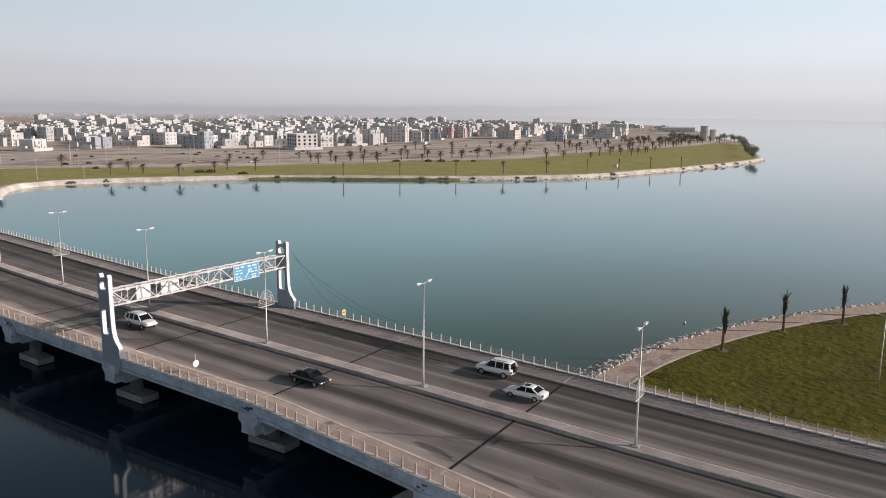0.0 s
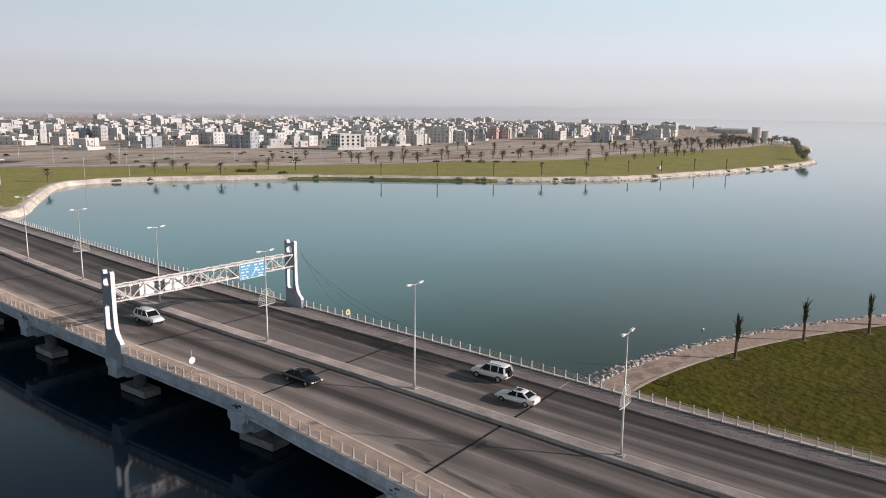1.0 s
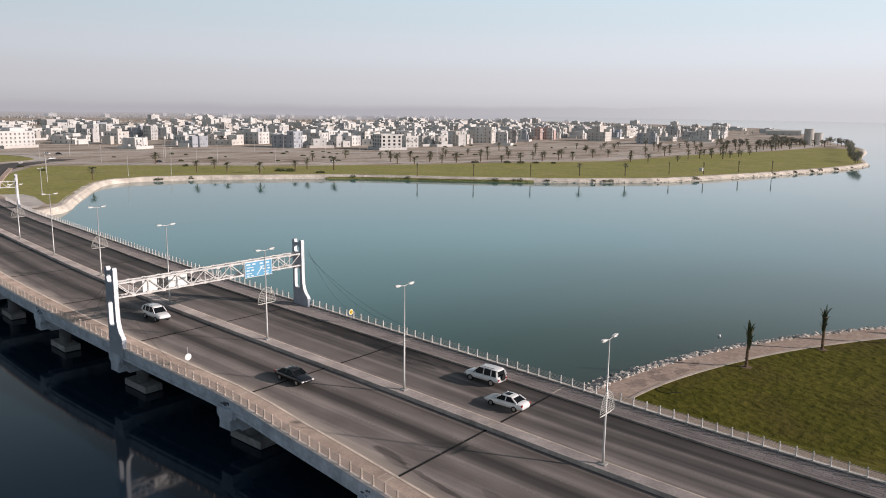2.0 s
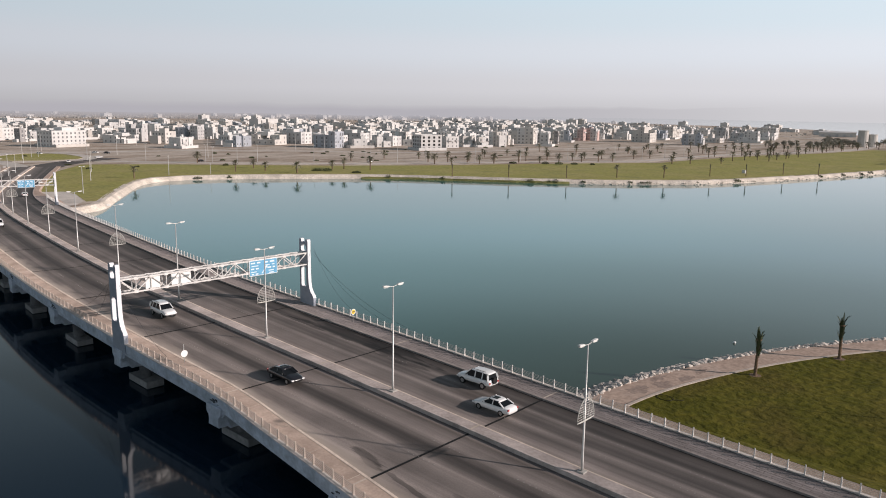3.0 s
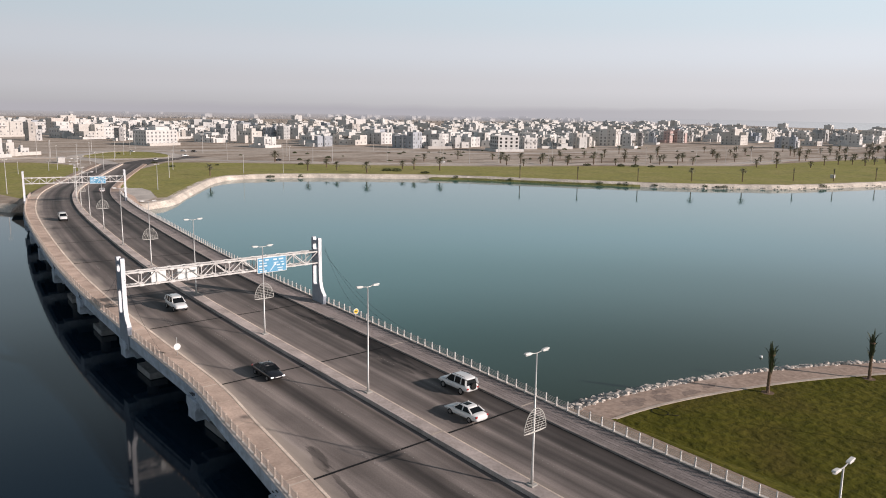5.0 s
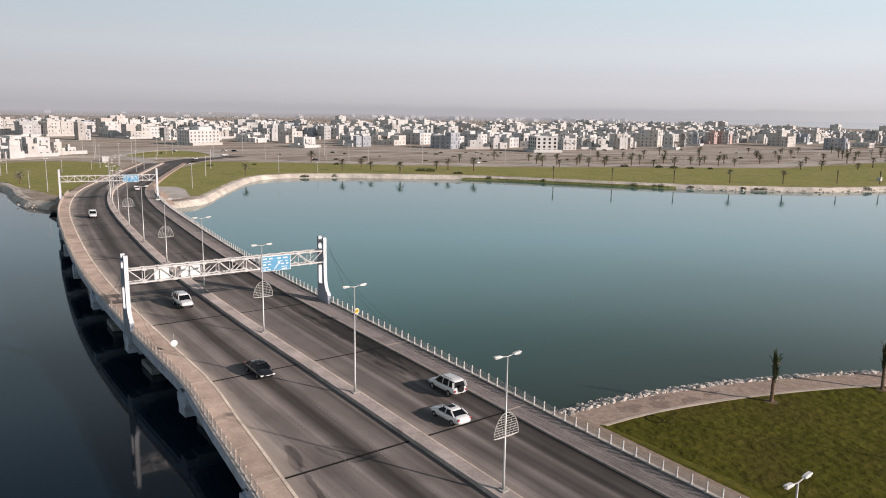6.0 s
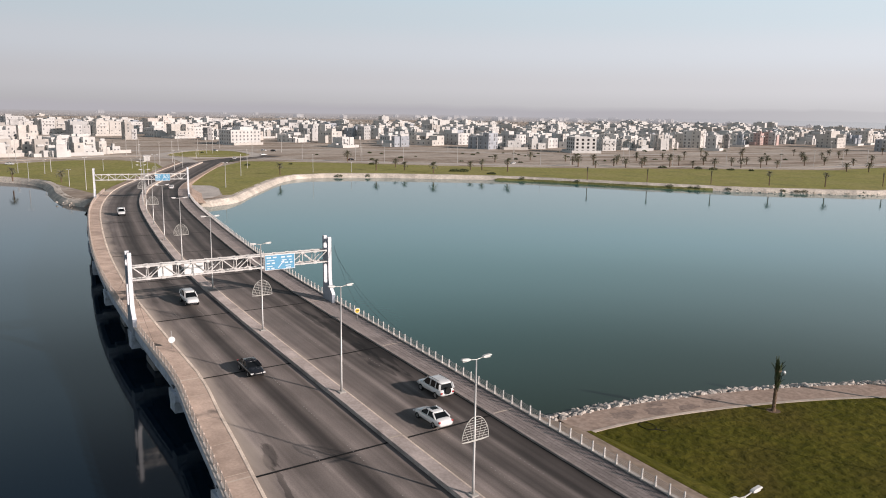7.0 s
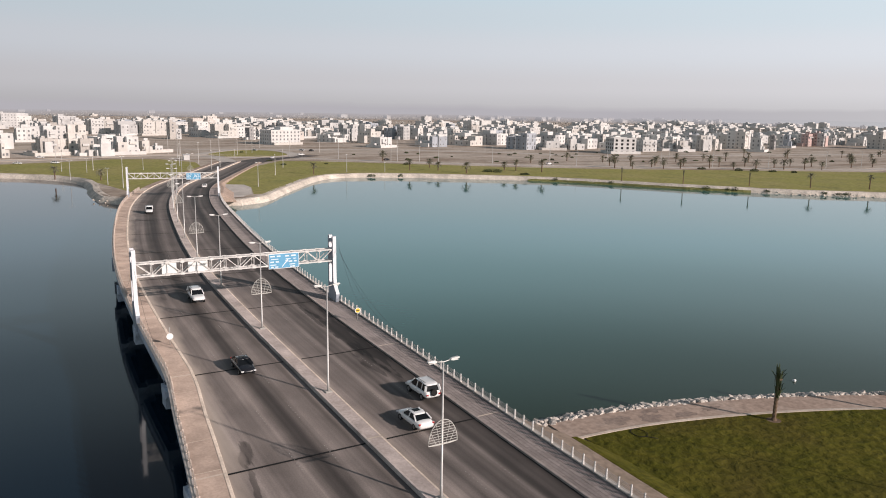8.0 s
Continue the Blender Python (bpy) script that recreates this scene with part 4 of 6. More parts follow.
for row in range(7):
    for k, x0 in enumerate(np.arange(56 - 0.8 * (row % 2), -266, -1.6)):
        x1 = x0 - 1.51
        gap = (east_edge(x0) - 10.55) / 7
        a, b = 10.47 + gap * row, 10.47 + gap * (row + 1) - 0.05
        corners = [deck(x, off, 0) for x, off in ((x0, a), (x0, b), (x1, b), (x1, a))]
        faces = [(4, 5, 6, 7), (0, 1, 5, 4), (1, 2, 6, 5), (2, 3, 7, 6), (3, 0, 4, 7)]
        top = 0.2 + 0.006 * math.sin(7.3 * k + 3.1 * row)
        pts = [c + Vector((0, 0, z)) for z in (0.14, top - 0.018) for c in corners]
        if -62 < x0 < 4:
            Shape().add(pts, faces).done("paver", east_paving, east_walk)
        else:
            far_stripe_slabs.add(pts, faces)
tagged(far_stripe_slabs.done("pavers", east_paving, east_walk), kind="stuff")

# raised white road studs in groups of six
for off, road in ((-8.5, road_west), (-5.2, road_west), (3.75, road_east), (7.0, road_east)):
    s = Shape()
    for start in np.arange(32, -125, -9.6):
        for k in range(6):
            c = deck(start - 0.62 * k, off, 0.0)
            ring = [(c.x + 0.06 * math.cos(a), c.y + 0.06 * math.sin(a)) for a in np.linspace(0, 2 * math.pi, 7)[:-1]]
            top = [(c.x + 0.045 * math.cos(a), c.y + 0.045 * math.sin(a)) for a in np.linspace(0, 2 * math.pi, 7)[:-1]]
            s.add([(a, b, c.z - 0.01) for a, b in ring] + [(a, b, c.z + 0.035) for a, b in top], [(i, (i + 1) % 6, 6 + (i + 1) % 6, 6 + i) for i in range(6)] + [tuple(range(6, 12))])
    tagged(s.done("road_studs", stud_white, None, "groups of white raised road studs marking the lanes"), category="road studs", kind="stuff")


# ---- round signs on the footways ----
def round_sign(x, off, face, height, front, label, way):
    ob = thing("road_sign", Matrix.Translation(deck(x, off, 0.2)) @ Matrix.Rotation(along(x), 4, "Z"), label, "road sign", "round road signs")
    Shape().tube([(0, 0, 0), (0, 0, height)], 0.04, 8).done("post", lamp_metal, ob, smooth=True)
    disc = Shape()
    ring = [(0.4 * math.cos(a), 0.4 * math.sin(a)) for a in np.linspace(0, 2 * math.pi, 25)[:-1]]
    disc.prism(ring, 0.05 * way, 0.08 * way, lambda a, b, d: (d, a, face + b))
    plate = disc.done("sign_disc", sign_white, ob)
    if front:
        small = [(0.32 * math.cos(a), 0.32 * math.sin(a)) for a in np.linspace(0, 2 * math.pi, 25)[:-1]]
        Shape().prism(small, 0.082 * way, 0.09 * way, lambda a, b, d: (d, a, face + b)).done("sign_face", sign_yellow, plate)
        Shape().box(0.091 * way, -0.22, face - 0.06, 0.094 * way, 0.22, face + 0.06).done("mark", dark_steel, plate)


round_sign(-70.3, 12.1, 1.55, 1.75, True, "round yellow and white warning sign on a short post", 1)
round_sign(-70.6, -12.4, 1.1, 2.2, False, "white back of a round sign on a grey post", 1)


# ---- stay cables from the gantry pylons ----
def cable(a, b, sag, parent):
    pts = [Vector(a).lerp(Vector(b), t) - Vector((0, 0, sag * 4 * t * (1 - t))) for t in np.linspace(0, 1, 9)]
    Shape().tube(pts, 0.014, 5).done("cable", dark_steel, parent, "thin dark sagging cable", smooth=True)


cables = thing("overhead_cables", Matrix.Identity(4), "thin dark cables hanging from the gantry pylons to the railing", "cable")
for k, dx in enumerate((10.0, 16.5, 22.0)):
    top = deck(-82.6, east_edge(-82.6) + 0.1, 8.6 - 0.5 * k) + Vector((1.2, 0, 0))
    end = deck(-82.6 + dx, east_edge(-82.6 + dx), 1.3)
    cable(top, end, 1.2, cables)
for k, dx in enumerate((-8.0, -14.0, 12.0)):
    top = deck(-82.6, west_kerb(-82.6) - 2.95, 8.4 - 0.5 * k) + Vector((-1.2 if dx < 0 else 1.2, 0, 0))
    end = deck(-82.6 + dx, west_kerb(-82.6 + dx) - 2.7, 1.3)
    cable(top, end, 0.9, cables)


# ---- vehicles ----
def wheel(ob, x, y, r):
    w = Shape().tube([(x, y - 0.11, r), (x, y + 0.11, r)], r, 18).done("wheel", rubber, ob, "black tyre")
    out = 0.115 if y > 0 else -0.115
    Shape().tube([(x, y + out * 0.3, r), (x, y + out, r)], r * 0.62, 14).done("rim", chrome, w)


def vehicle(x, off, east, paint, kind, label, spot=None):
    """A car on the deck. Its front points along +x of its own."""
    turn = Matrix.Rotation(along(x) + (math.pi if east else 0), 4, "Z")
    ob = thing("car", spot or Matrix.Translation(deck(x, off, 0.02)) @ turn, label, "car", "cars on the far shore" if spot else "vehicles on the bridge")
    suv = kind == "suv"
    if suv:
        body = ((-2.36, 0.66, 0.62, 1.0), (-2.31, 0.84, 0.47, 1.13), (-1.9, 0.92, 0.41, 1.19), (0.0, 0.93, 0.4, 1.18), (1.15, 0.92, 0.4, 1.15), (1.9, 0.87, 0.42, 1.07), (2.25, 0.76, 0.46, 0.96), (2.38, 0.58, 0.56, 0.82))
        glass = [(-2.2, 1.14), (-2.05, 1.72), (-1.9, 1.79), (0.3, 1.81), (0.45, 1.76), (1.15, 1.12)]
        roof = ((-2.12, 0.56, 1.7, 1.78), (-1.98, 0.7, 1.72, 1.86), (-1.2, 0.74, 1.76, 1.91), (-0.3, 0.74, 1.76, 1.91), (0.25, 0.7, 1.74, 1.87), (0.52, 0.58, 1.68, 1.76))
        half, taper, r, zb = 0.92, 0.26, 0.38, 1.16
    else:
        body = ((-2.4, 0.6, 0.48, 0.82), (-2.33, 0.79, 0.34, 0.96), (-1.75, 0.88, 0.27, 1.01), (-0.2, 0.9, 0.25, 0.98), (1.0, 0.89, 0.25, 0.95), (1.85, 0.82, 0.27, 0.84), (2.25, 0.7, 0.32, 0.72), (2.41, 0.46, 0.42, 0.6))
        glass = [(-1.75, 0.97), (-1.05, 1.35), (-0.85, 1.4), (0.15, 1.41), (0.32, 1.38), (1.1, 0.93)]
        roof = ((-1.12, 0.52, 1.3, 1.36), (-0.9, 0.62, 1.34, 1.43), (-0.4, 0.66, 1.36, 1.46), (0.1, 0.64, 1.36, 1.45), (0.4, 0.52, 1.3, 1.37))
        half, taper, r, zb = 0.88, 0.45, 0.32, 0.97

    def hull(stations, power):
        """Rounded cross-sections drawn together along the car."""
        n, out = 20, Shape()
        for px, wide, lo, hi in stations:
            for k in range(n):
                c, q = math.cos(2 * math.pi * k / n), math.sin(2 * math.pi * k / n)
                out.v.append((px, wide * math.copysign(abs(c) ** power, c), (lo + hi) / 2 + (hi - lo) / 2 * math.copysign(abs(q) ** power, q)))
        m = len(stations)
        out.f = [(i * n + k, i * n + (k + 1) % n, (i + 1) * n + (k + 1) % n, (i + 1) * n + k) for i in range(m - 1) for k in range(n)] + [tuple(range(n))[::-1], tuple((m - 1) * n + k for k in range(n))]
        return out

    def cabin(a, b, d):
        return (a, d * (half - 0.06 - taper * max(0, b - zb)), b)

    hull(body, 0.5).done("body", paint, ob, smooth=True)
    Shape().prism(glass, -1, 1, cabin).done("window_glass", car_glass, ob, "dark tinted windows")
    hull(roof, 0.6).done("roof", paint, ob, smooth=True)
    for side in (-1.01, 1.01):
        uprights = [(glass[0], glass[1], 0.2 if suv else 0.12), (glass[4], glass[5], 0.1), ((-0.35, zb), (-0.35, glass[3][1]), 0.09)]
        if suv:
            uprights.append(((-1.35, zb), (-1.35, glass[3][1]), 0.1))
        for lower, upper, thick in uprights:
            Shape().beam(cabin(*lower, side), cabin(*upper, side), thick).done("pillar", paint, ob)
        Shape().box(0.66, side * (half + 0.0) - 0.07, zb - 0.02, 0.78, side * (half + 0.0) + 0.07, zb + 0.09).done("mirror", paint, ob, bevel=0.03)
    for sx in (-1.42, 1.42):
        for side in (-1, 1):
            wheel(ob, sx, side * (half - 0.1), r)
    for side in (-1, 1):
        Shape().box(2.15, side * 0.66 - 0.17, 0.62 if suv else 0.5, 2.345, side * 0.66 + 0.17, 0.78 if suv else 0.64).done("headlight", lamp_clear, ob, "clear headlight", bevel=0.02)
        Shape().box(-2.375, side * 0.7 - 0.13, 0.72, -2.25, side * 0.7 + 0.13, 0.92).done("tail_light", lamp_red, ob, "red tail light", bevel=0.02)
    Shape().box(2.2, -0.5, 0.42, 2.385, 0.5, 0.58).done("grille", dark_steel, ob)
    Shape().box(-2.39, -0.26, 0.6, -2.34, 0.26, 0.72).done("number_plate", sign_white, ob)
    if suv:
        Shape().tube([(-2.33, 0, 1.05), (-2.55, 0, 1.05)], 0.36, 18).done("spare_wheel", rubber, ob, "spare wheel on the tailgate")
        for side in (-0.6, 0.6):
            Shape().tube([(-1.7, side, 1.96), (0.1, side, 1.97)], 0.025, 6).done("roof_rail", dark_steel, ob)
    else:
        Shape().box(-0.55, -0.35, 1.455, 0.05, 0.35, 1.478).done("sunroof", car_glass, ob, "dark glass sunroof")
    return ob


vehicle(-44.5, 8.3, True, car_white, "suv", "white off-road car driving over the bridge")
vehicle(-38.8, 4.3, True, car_white, "sedan", "white saloon car with a sunroof on the bridge")
vehicle(-90.0, -5.4, False, car_white, "suv", "white off-road car coming over the bridge")
vehicle(-189, -6.8, False, car_white, "suv", "white car far along the bridge")
vehicle(-277, 7.6, True, car_white, "sedan", "white saloon car leaving the bridge")
vehicle(-59.3, -6.6, False, car_black, "sedan", "black saloon car coming over the bridge")
# ---- near shore: boulders, palms, lamp and buoy ----
def boulder_mesh(seed, size=1.0):
    rnd = random.Random(seed)
    bm = bmesh.new()
    bmesh.ops.create_icosphere(bm, subdivisions=1, radius=0.5 * size)
    for v in bm.verts:
        k = 1 + 0.2 * (rnd.random() - 0.5) * 2
        blocky = [math.copysign(abs(q / (0.5 * size)) ** 0.6, q) * 0.42 * size for q in v.co]
        v.co = Vector((blocky[0] * 1.25 * k, blocky[1] * 0.95 * k, blocky[2] * 0.8 * k))
    mesh = bpy.data.meshes.new("boulder")
    bm.to_mesh(mesh)
    bm.free()
    mesh.materials.append(rock)
    return mesh


BOULDERS = [boulder_mesh(i) for i in range(9)]
rnd = random.Random(4)
revetment = thing("rock_revetment", Matrix.Identity(4), "row of pale armour boulders along the lagoon shore", "rock revetment", kind="structure")
shore_run = [p for p in near_shore if 72 < p[1] < 190]
spots = []
for off, zz in ((0.2, 0.0), (-0.5, 0.25), (-1.2, 0.56), (-1.9, 0.9), (-2.6, 1.22), (-3.2, 1.45), (-3.7, 1.56)):
    for x, y in smooth_line(beside(shore_run[::2], off), 0.62):
        spots.append((y, x + rnd.uniform(-0.25, 0.25), zz + rnd.uniform(-0.08, 0.1), rnd.uniform(0.66, 1.05)))
spots.sort()
rest = Shape()
for i, (y, x, z, s) in enumerate(spots):
    mesh = rnd.choice(BOULDERS)
    m = Matrix.Translation((x, y + rnd.uniform(-0.2, 0.2), z)) @ Euler((rnd.uniform(-0.5, 0.5), rnd.uniform(-0.5, 0.5), rnd.uniform(0, 6.3))).to_matrix().to_4x4() @ Matrix.Diagonal((s, s * rnd.uniform(0.8, 1.1), s * rnd.uniform(0.8, 1.1), 1))
    if i < 420 and i % 7 in (1, 2, 3, 4, 5):
        b = new("boulder", mesh)
        b.parent = revetment
        b.matrix_basis = m
    else:
        rest.add([m @ v.co for v in mesh.vertices], [tuple(p.vertices) for p in mesh.polygons])
tagged(rest.done("boulders", rock, None, "pale armour boulders further along the shore"), category="boulders", kind="stuff")


far_rocks = Shape()
for x, y in smooth_line([p for p in far_shore if -120 < p[1] < 600][::2], 1.1):
    if not (x > -224 and y > 300 or -276 < x < -249 and 42 < y < 84):
        continue
    if rnd.random() < 0.75:
        mesh, size = rnd.choice(BOULDERS), rnd.uniform(0.35, 1.0)
        off = rnd.uniform(-0.4, 1.5)
        m = Matrix.Translation((x + rnd.uniform(-0.8, 0.8), y + rnd.uniform(-0.8, 0.8), 0.1 + 0.5 * max(0, off))) @ Euler((rnd.uniform(-0.5, 0.5), rnd.uniform(-0.5, 0.5), rnd.uniform(0, 6.3))).to_matrix().to_4x4() @ Matrix.Scale(size, 4)
        far_rocks.add([m @ v.co for v in mesh.vertices], [tuple(p.vertices) for p in mesh.polygons])
tagged(far_rocks.done("boulders", bank_rock, None, "sandy rocks tumbled along the far bank"), category="boulders", kind="stuff")


def frond(s, base, heading_, lift, length, droop, width, leaflets):
    """One palm frond: a bent midrib with narrow leaflets on both sides."""
    out = Vector((math.cos(heading_), math.sin(heading_), 0))
    side = Vector((-out.y, out.x, 0))
    pts = []
    for k in range(8):
        t = k / 7
        ang = lift - droop * t * t
        pts.append(base if k == 0 else pts[-1] + (out * math.cos(ang) + Vector((0, 0, math.sin(ang)))) * (length / 7))
    s.tube(pts, [0.035 * (1 - 0.8 * k / 7) for k in range(8)], 4)
    for i in range(leaflets):
        t = 0.15 + 0.83 * i / (leaflets - 1)
        k = min(int(t * 7), 6)
        p = pts[k].lerp(pts[k + 1], t * 7 - k)
        way = (pts[k + 1] - pts[k]).normalized()
        reach = width * (math.sin(math.pi * min(1, t * 0.85 + 0.12)) ** 0.7)
        for sg in (-1, 1):
            tip = p + side * (sg * reach * 0.75) + way * (reach * 0.75) + Vector((0, 0, -0.25 * reach))
            half = way * (0.5 * length / leaflets)
            s.add([p - half, p + half, tip], [(0, 1, 2)])


def palm_parts(ob, seed, height, tied, fronds=26, length=2.6, leaf=palm_leaf):
    """A date palm: rough tapered trunk and a crown, spread or bound upright."""
    r = random.Random(seed)
    lean = Vector((r.uniform(-0.12, 0.12), r.uniform(-0.12, 0.12), 0))
    s, n = Shape(), int(height / 0.22)
    pts, rad = [], []
    for k in range(n + 1):
        t = k / n
        pts.append(Vector((0, 0, height * t)) + lean * t * t)
        rad.append(((0.21 if tied else 0.27) - 0.04 * t) * (1.12 if k % 2 else 0.94) + (0.1 if k == 0 else 0))
    s.tube(pts, rad, 10)
    s.done("trunk", trunk_bark, ob)
    crown = Shape()
    top = pts[-1]
    for i in range(fronds):
        a = i * 2.4 + r.uniform(-0.3, 0.3)
        if tied:
            frond(crown, top - Vector((0, 0, r.uniform(-0.4, 2.0))) + Vector((math.cos(a), math.sin(a), 0)) * 0.16, a, r.uniform(1.4, 1.56), r.uniform(1.0, 2.1), r.uniform(-0.1, 0.1) if r.random() < 0.8 else 0.8, 0.26, 12)
        else:
            frond(crown, top + Vector((0, 0, r.uniform(-0.25, 0.1))), a, r.uniform(-0.25, 1.25), length * r.uniform(0.8, 1.1), r.uniform(0.9, 1.6), 0.55, 14)
    if not tied:
        for i in range(8):
            frond(crown, top - Vector((0, 0, 0.35)), i * 0.8, r.uniform(-1.0, -0.5), length * 0.6, 0.5, 0.35, 8)
    crown.done("crown", leaf, ob, "tied-up green fronds" if tied else "spread green fronds")
    if tied:
        Shape().tube([top + Vector((0, 0, z)) for z in (0.35, 0.5)], 0.36, 10).done("tie_band", trunk_bark, ob, "rope band round the fronds")


for i, (x, y) in enumerate(((-30.4, 105.4), (-26.0, 120.9), (-19.6, 131.5), (-10.5, 144.5), (1, 157))):
    p = thing("palm_tree", Matrix.Translation((x, y, 1.74)) @ Matrix.Rotation(i * 1.7, 4, "Z"), "young date palm with fronds tied upright on the lawn", "palm tree", "tied palms along the promenade")
    palm_parts(p, 20 + i, 4.35, True, 46)
    Shape().tube([(0, 0, -0.02), (0, 0, 0.03)], [0.85, 0.75], 14).done("soil_ring", trunk_bark, p, "bare soil round the trunk")

lawn_lamp = thing("park_lamp", Matrix.Translation((-11, 105, 1.74)), "slim pale park lamp post on the lawn", "street lamp")
Shape().tube([(0, 0, 0), (0, 0, 1.0), (0, 0, 8.2)], [0.1, 0.09, 0.05], 10).done("pole", lamp_metal, lawn_lamp, smooth=True)
Shape().tube([(0, 0, 8.2), (-0.4, 0.3, 8.35), (-0.9, 0.65, 8.38)], 0.035, 6).done("bracket", lamp_metal, lawn_lamp)
Shape().box(-1.5, 0.55, 8.3, -0.85, 0.85, 8.45).done("lamp_head", white_metal, lawn_lamp, bevel=0.04)

hose = thing("garden_hose", Matrix.Translation((-33.6, 89.5, 1.78)), "dark garden hose lying in a loop on the lawn", "hose")
loop_line = [((1.0 + 0.06 * math.sin(3 * a)) * math.cos(a), (0.8 + 0.05 * math.cos(2 * a)) * math.sin(a), 0.03 + 0.01 * math.sin(a)) for a in np.linspace(0, 2 * math.pi, 33)]
Shape().tube(loop_line + [(1.3, 0.3, 0.03), (1.9, 0.9, 0.03)], 0.03, 6).done("hose_loop", rubber, hose, smooth=True)

buoy = thing("buoy", Matrix.Translation((-41.6, 122.1, 0)), "small white round buoy floating near the shore", "buoy")
s = Shape()
bm = bmesh.new()
bmesh.ops.create_uvsphere(bm, u_segments=16, v_segments=10, radius=0.24)
s.add([v.co + Vector((0, 0, 0.08)) for v in bm.verts], [[v.index for v in f.verts] for f in bm.faces])
bm.free()
s.done("float", buoy_white, buoy, smooth=True)
Shape().tube([(0, 0, 0.3), (0, 0, 0.4)], 0.05, 8).done("eye", dark_steel, buoy)
# ---- far shore: roads, palms, shrubs, poles ----
coast_road = smooth_line([(-560, -330), (-490, -90), (-470, -20), (-484, 30), (-502, 62), (-508, 100), (-492, 140), (-452, 178), (-420, 212), (-378, 272), (-348, 328), (-323, 390), (-303, 436), (-287, 470), (-292, 520), (-294, 625), (-280, 705), (-275, 830), (-330, 1000), (-520, 1210)], 8)
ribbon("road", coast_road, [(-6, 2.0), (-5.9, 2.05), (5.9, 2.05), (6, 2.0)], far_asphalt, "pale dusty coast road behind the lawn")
ribbon("kerb", beside(coast_road, -6.2), [(-0.25, 2.0), (-0.25, 2.2), (0.2, 2.2), (0.2, 2.0)], kerb_paint, "pale kerb along the coast road")
ribbon("kerb", beside(coast_road, 6.2), [(-0.25, 2.0), (-0.25, 2.2), (0.2, 2.2), (0.2, 2.0)], kerb_paint, "pale kerb along the coast road")
link_road = smooth_line([(-418, 122), (-440, 134), (-462, 151), (-478, 168), (-490, 182)], 6)
slip_road = smooth_line([(-424, 116), (-452, 120), (-480, 118), (-504, 108)], 6)
ribbon("road", slip_road, [(-5, 2.02), (-4.9, 2.068), (4.9, 2.068), (5, 2.02)], far_asphalt, "grey road leaving the bridge road")
ribbon("road", link_road, [(-9, 2.02), (-8.9, 2.07), (8.9, 2.07), (9, 2.02)], dark_asphalt, "dark asphalt road joining the bridge road")
town_road = smooth_line([(-545, -200), (-560, -20), (-572, 110), (-560, 200), (-548, 260), (-505, 330), (-440, 400), (-430, 520), (-415, 640), (-385, 800), (-400, 1000)], 8)
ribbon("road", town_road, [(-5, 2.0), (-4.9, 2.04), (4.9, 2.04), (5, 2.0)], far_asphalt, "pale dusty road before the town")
island = smooth_line([(-484, 126), (-502, 118), (-522, 121), (-552, 141), (-560, 156), (-543, 170), (-508, 171), (-488, 164), (-480, 148), (-484, 126)], 4)
sheet("lawn", island[:-1], 2.1, far_grass, "green lawn island of the road junction")
ribbon("road", island, [(-0.3, 2.02), (-0.2, 2.085), (8.5, 2.085), (8.6, 2.02)], far_asphalt, "pale ring road round the lawn island")
ribbon("kerb", island, [(-0.25, 2.02), (-0.25, 2.25), (0.2, 2.25), (0.2, 2.02)], kerb_paint, "pale kerb round the lawn island")

for k, line in enumerate(([(-600, -60), (-590, 60), (-600, 150), (-640, 190)], [(-560, 190), (-500, 250), (-450, 320), (-400, 400), (-380, 470)], [(-520, 240), (-480, 300), (-420, 350)], [(-470, 180), (-500, 220), (-560, 300), (-590, 420)],
                          [(-420, 330), (-390, 420), (-370, 560), (-350, 700)], [(-640, 320), (-560, 330), (-500, 345)])):
    ribbon("track", smooth_line(line, 10), [(-3.5 - k % 2 * 2, 2.0), (-3, 2.015 + 0.004 * k), (3, 2.015 + 0.004 * k), (3.5 + k % 3, 2.0)], pale_track, "pale graded sand track on the open ground")

palm_kinds = []
for k, (height, length, fr) in enumerate(((4.6, 2.6, 26), (3.8, 2.9, 28), (5.6, 2.2, 22), (3.0, 2.4, 24))):
    ob = thing("palm_tree", Matrix.Translation((0, 0, -50)), "date palm with spread fronds on the far shore", "palm tree", "palms along the far shore")
    palm_parts(ob, 60 + k, height, False, fr, length, hazed_palm_leaf)
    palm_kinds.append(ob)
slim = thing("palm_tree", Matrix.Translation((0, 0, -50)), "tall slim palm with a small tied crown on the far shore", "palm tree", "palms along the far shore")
palm_parts(slim, 71, 5.0, True, 16, 2.6, hazed_palm_leaf)
palm_kinds.append(slim)
placed = set()
far_rnd = random.Random(8)


def far_palm(kind, x, y, grow=1.0):
    m = Matrix.Translation((x, y, 1.98)) @ Matrix.Rotation(far_rnd.uniform(0, 6.3), 4, "Z") @ Matrix.Scale(grow, 4)
    if kind in placed:
        copy_thing(palm_kinds[kind], m)
    else:
        placed.add(kind)
        palm_kinds[kind].matrix_basis = m


for kind, x, y in ((4, -269, 274), (4, -249, 294), (4, -230, 316), (2, -216, 339), (2, -202, 360), (4, -193, 390), (4, -182, 408), (4, -175, 437), (4, -162, 452), (0, -342, 143), (0, -346, 29), (1, -336, 47)):
    far_palm(kind, x, y, 1.0)
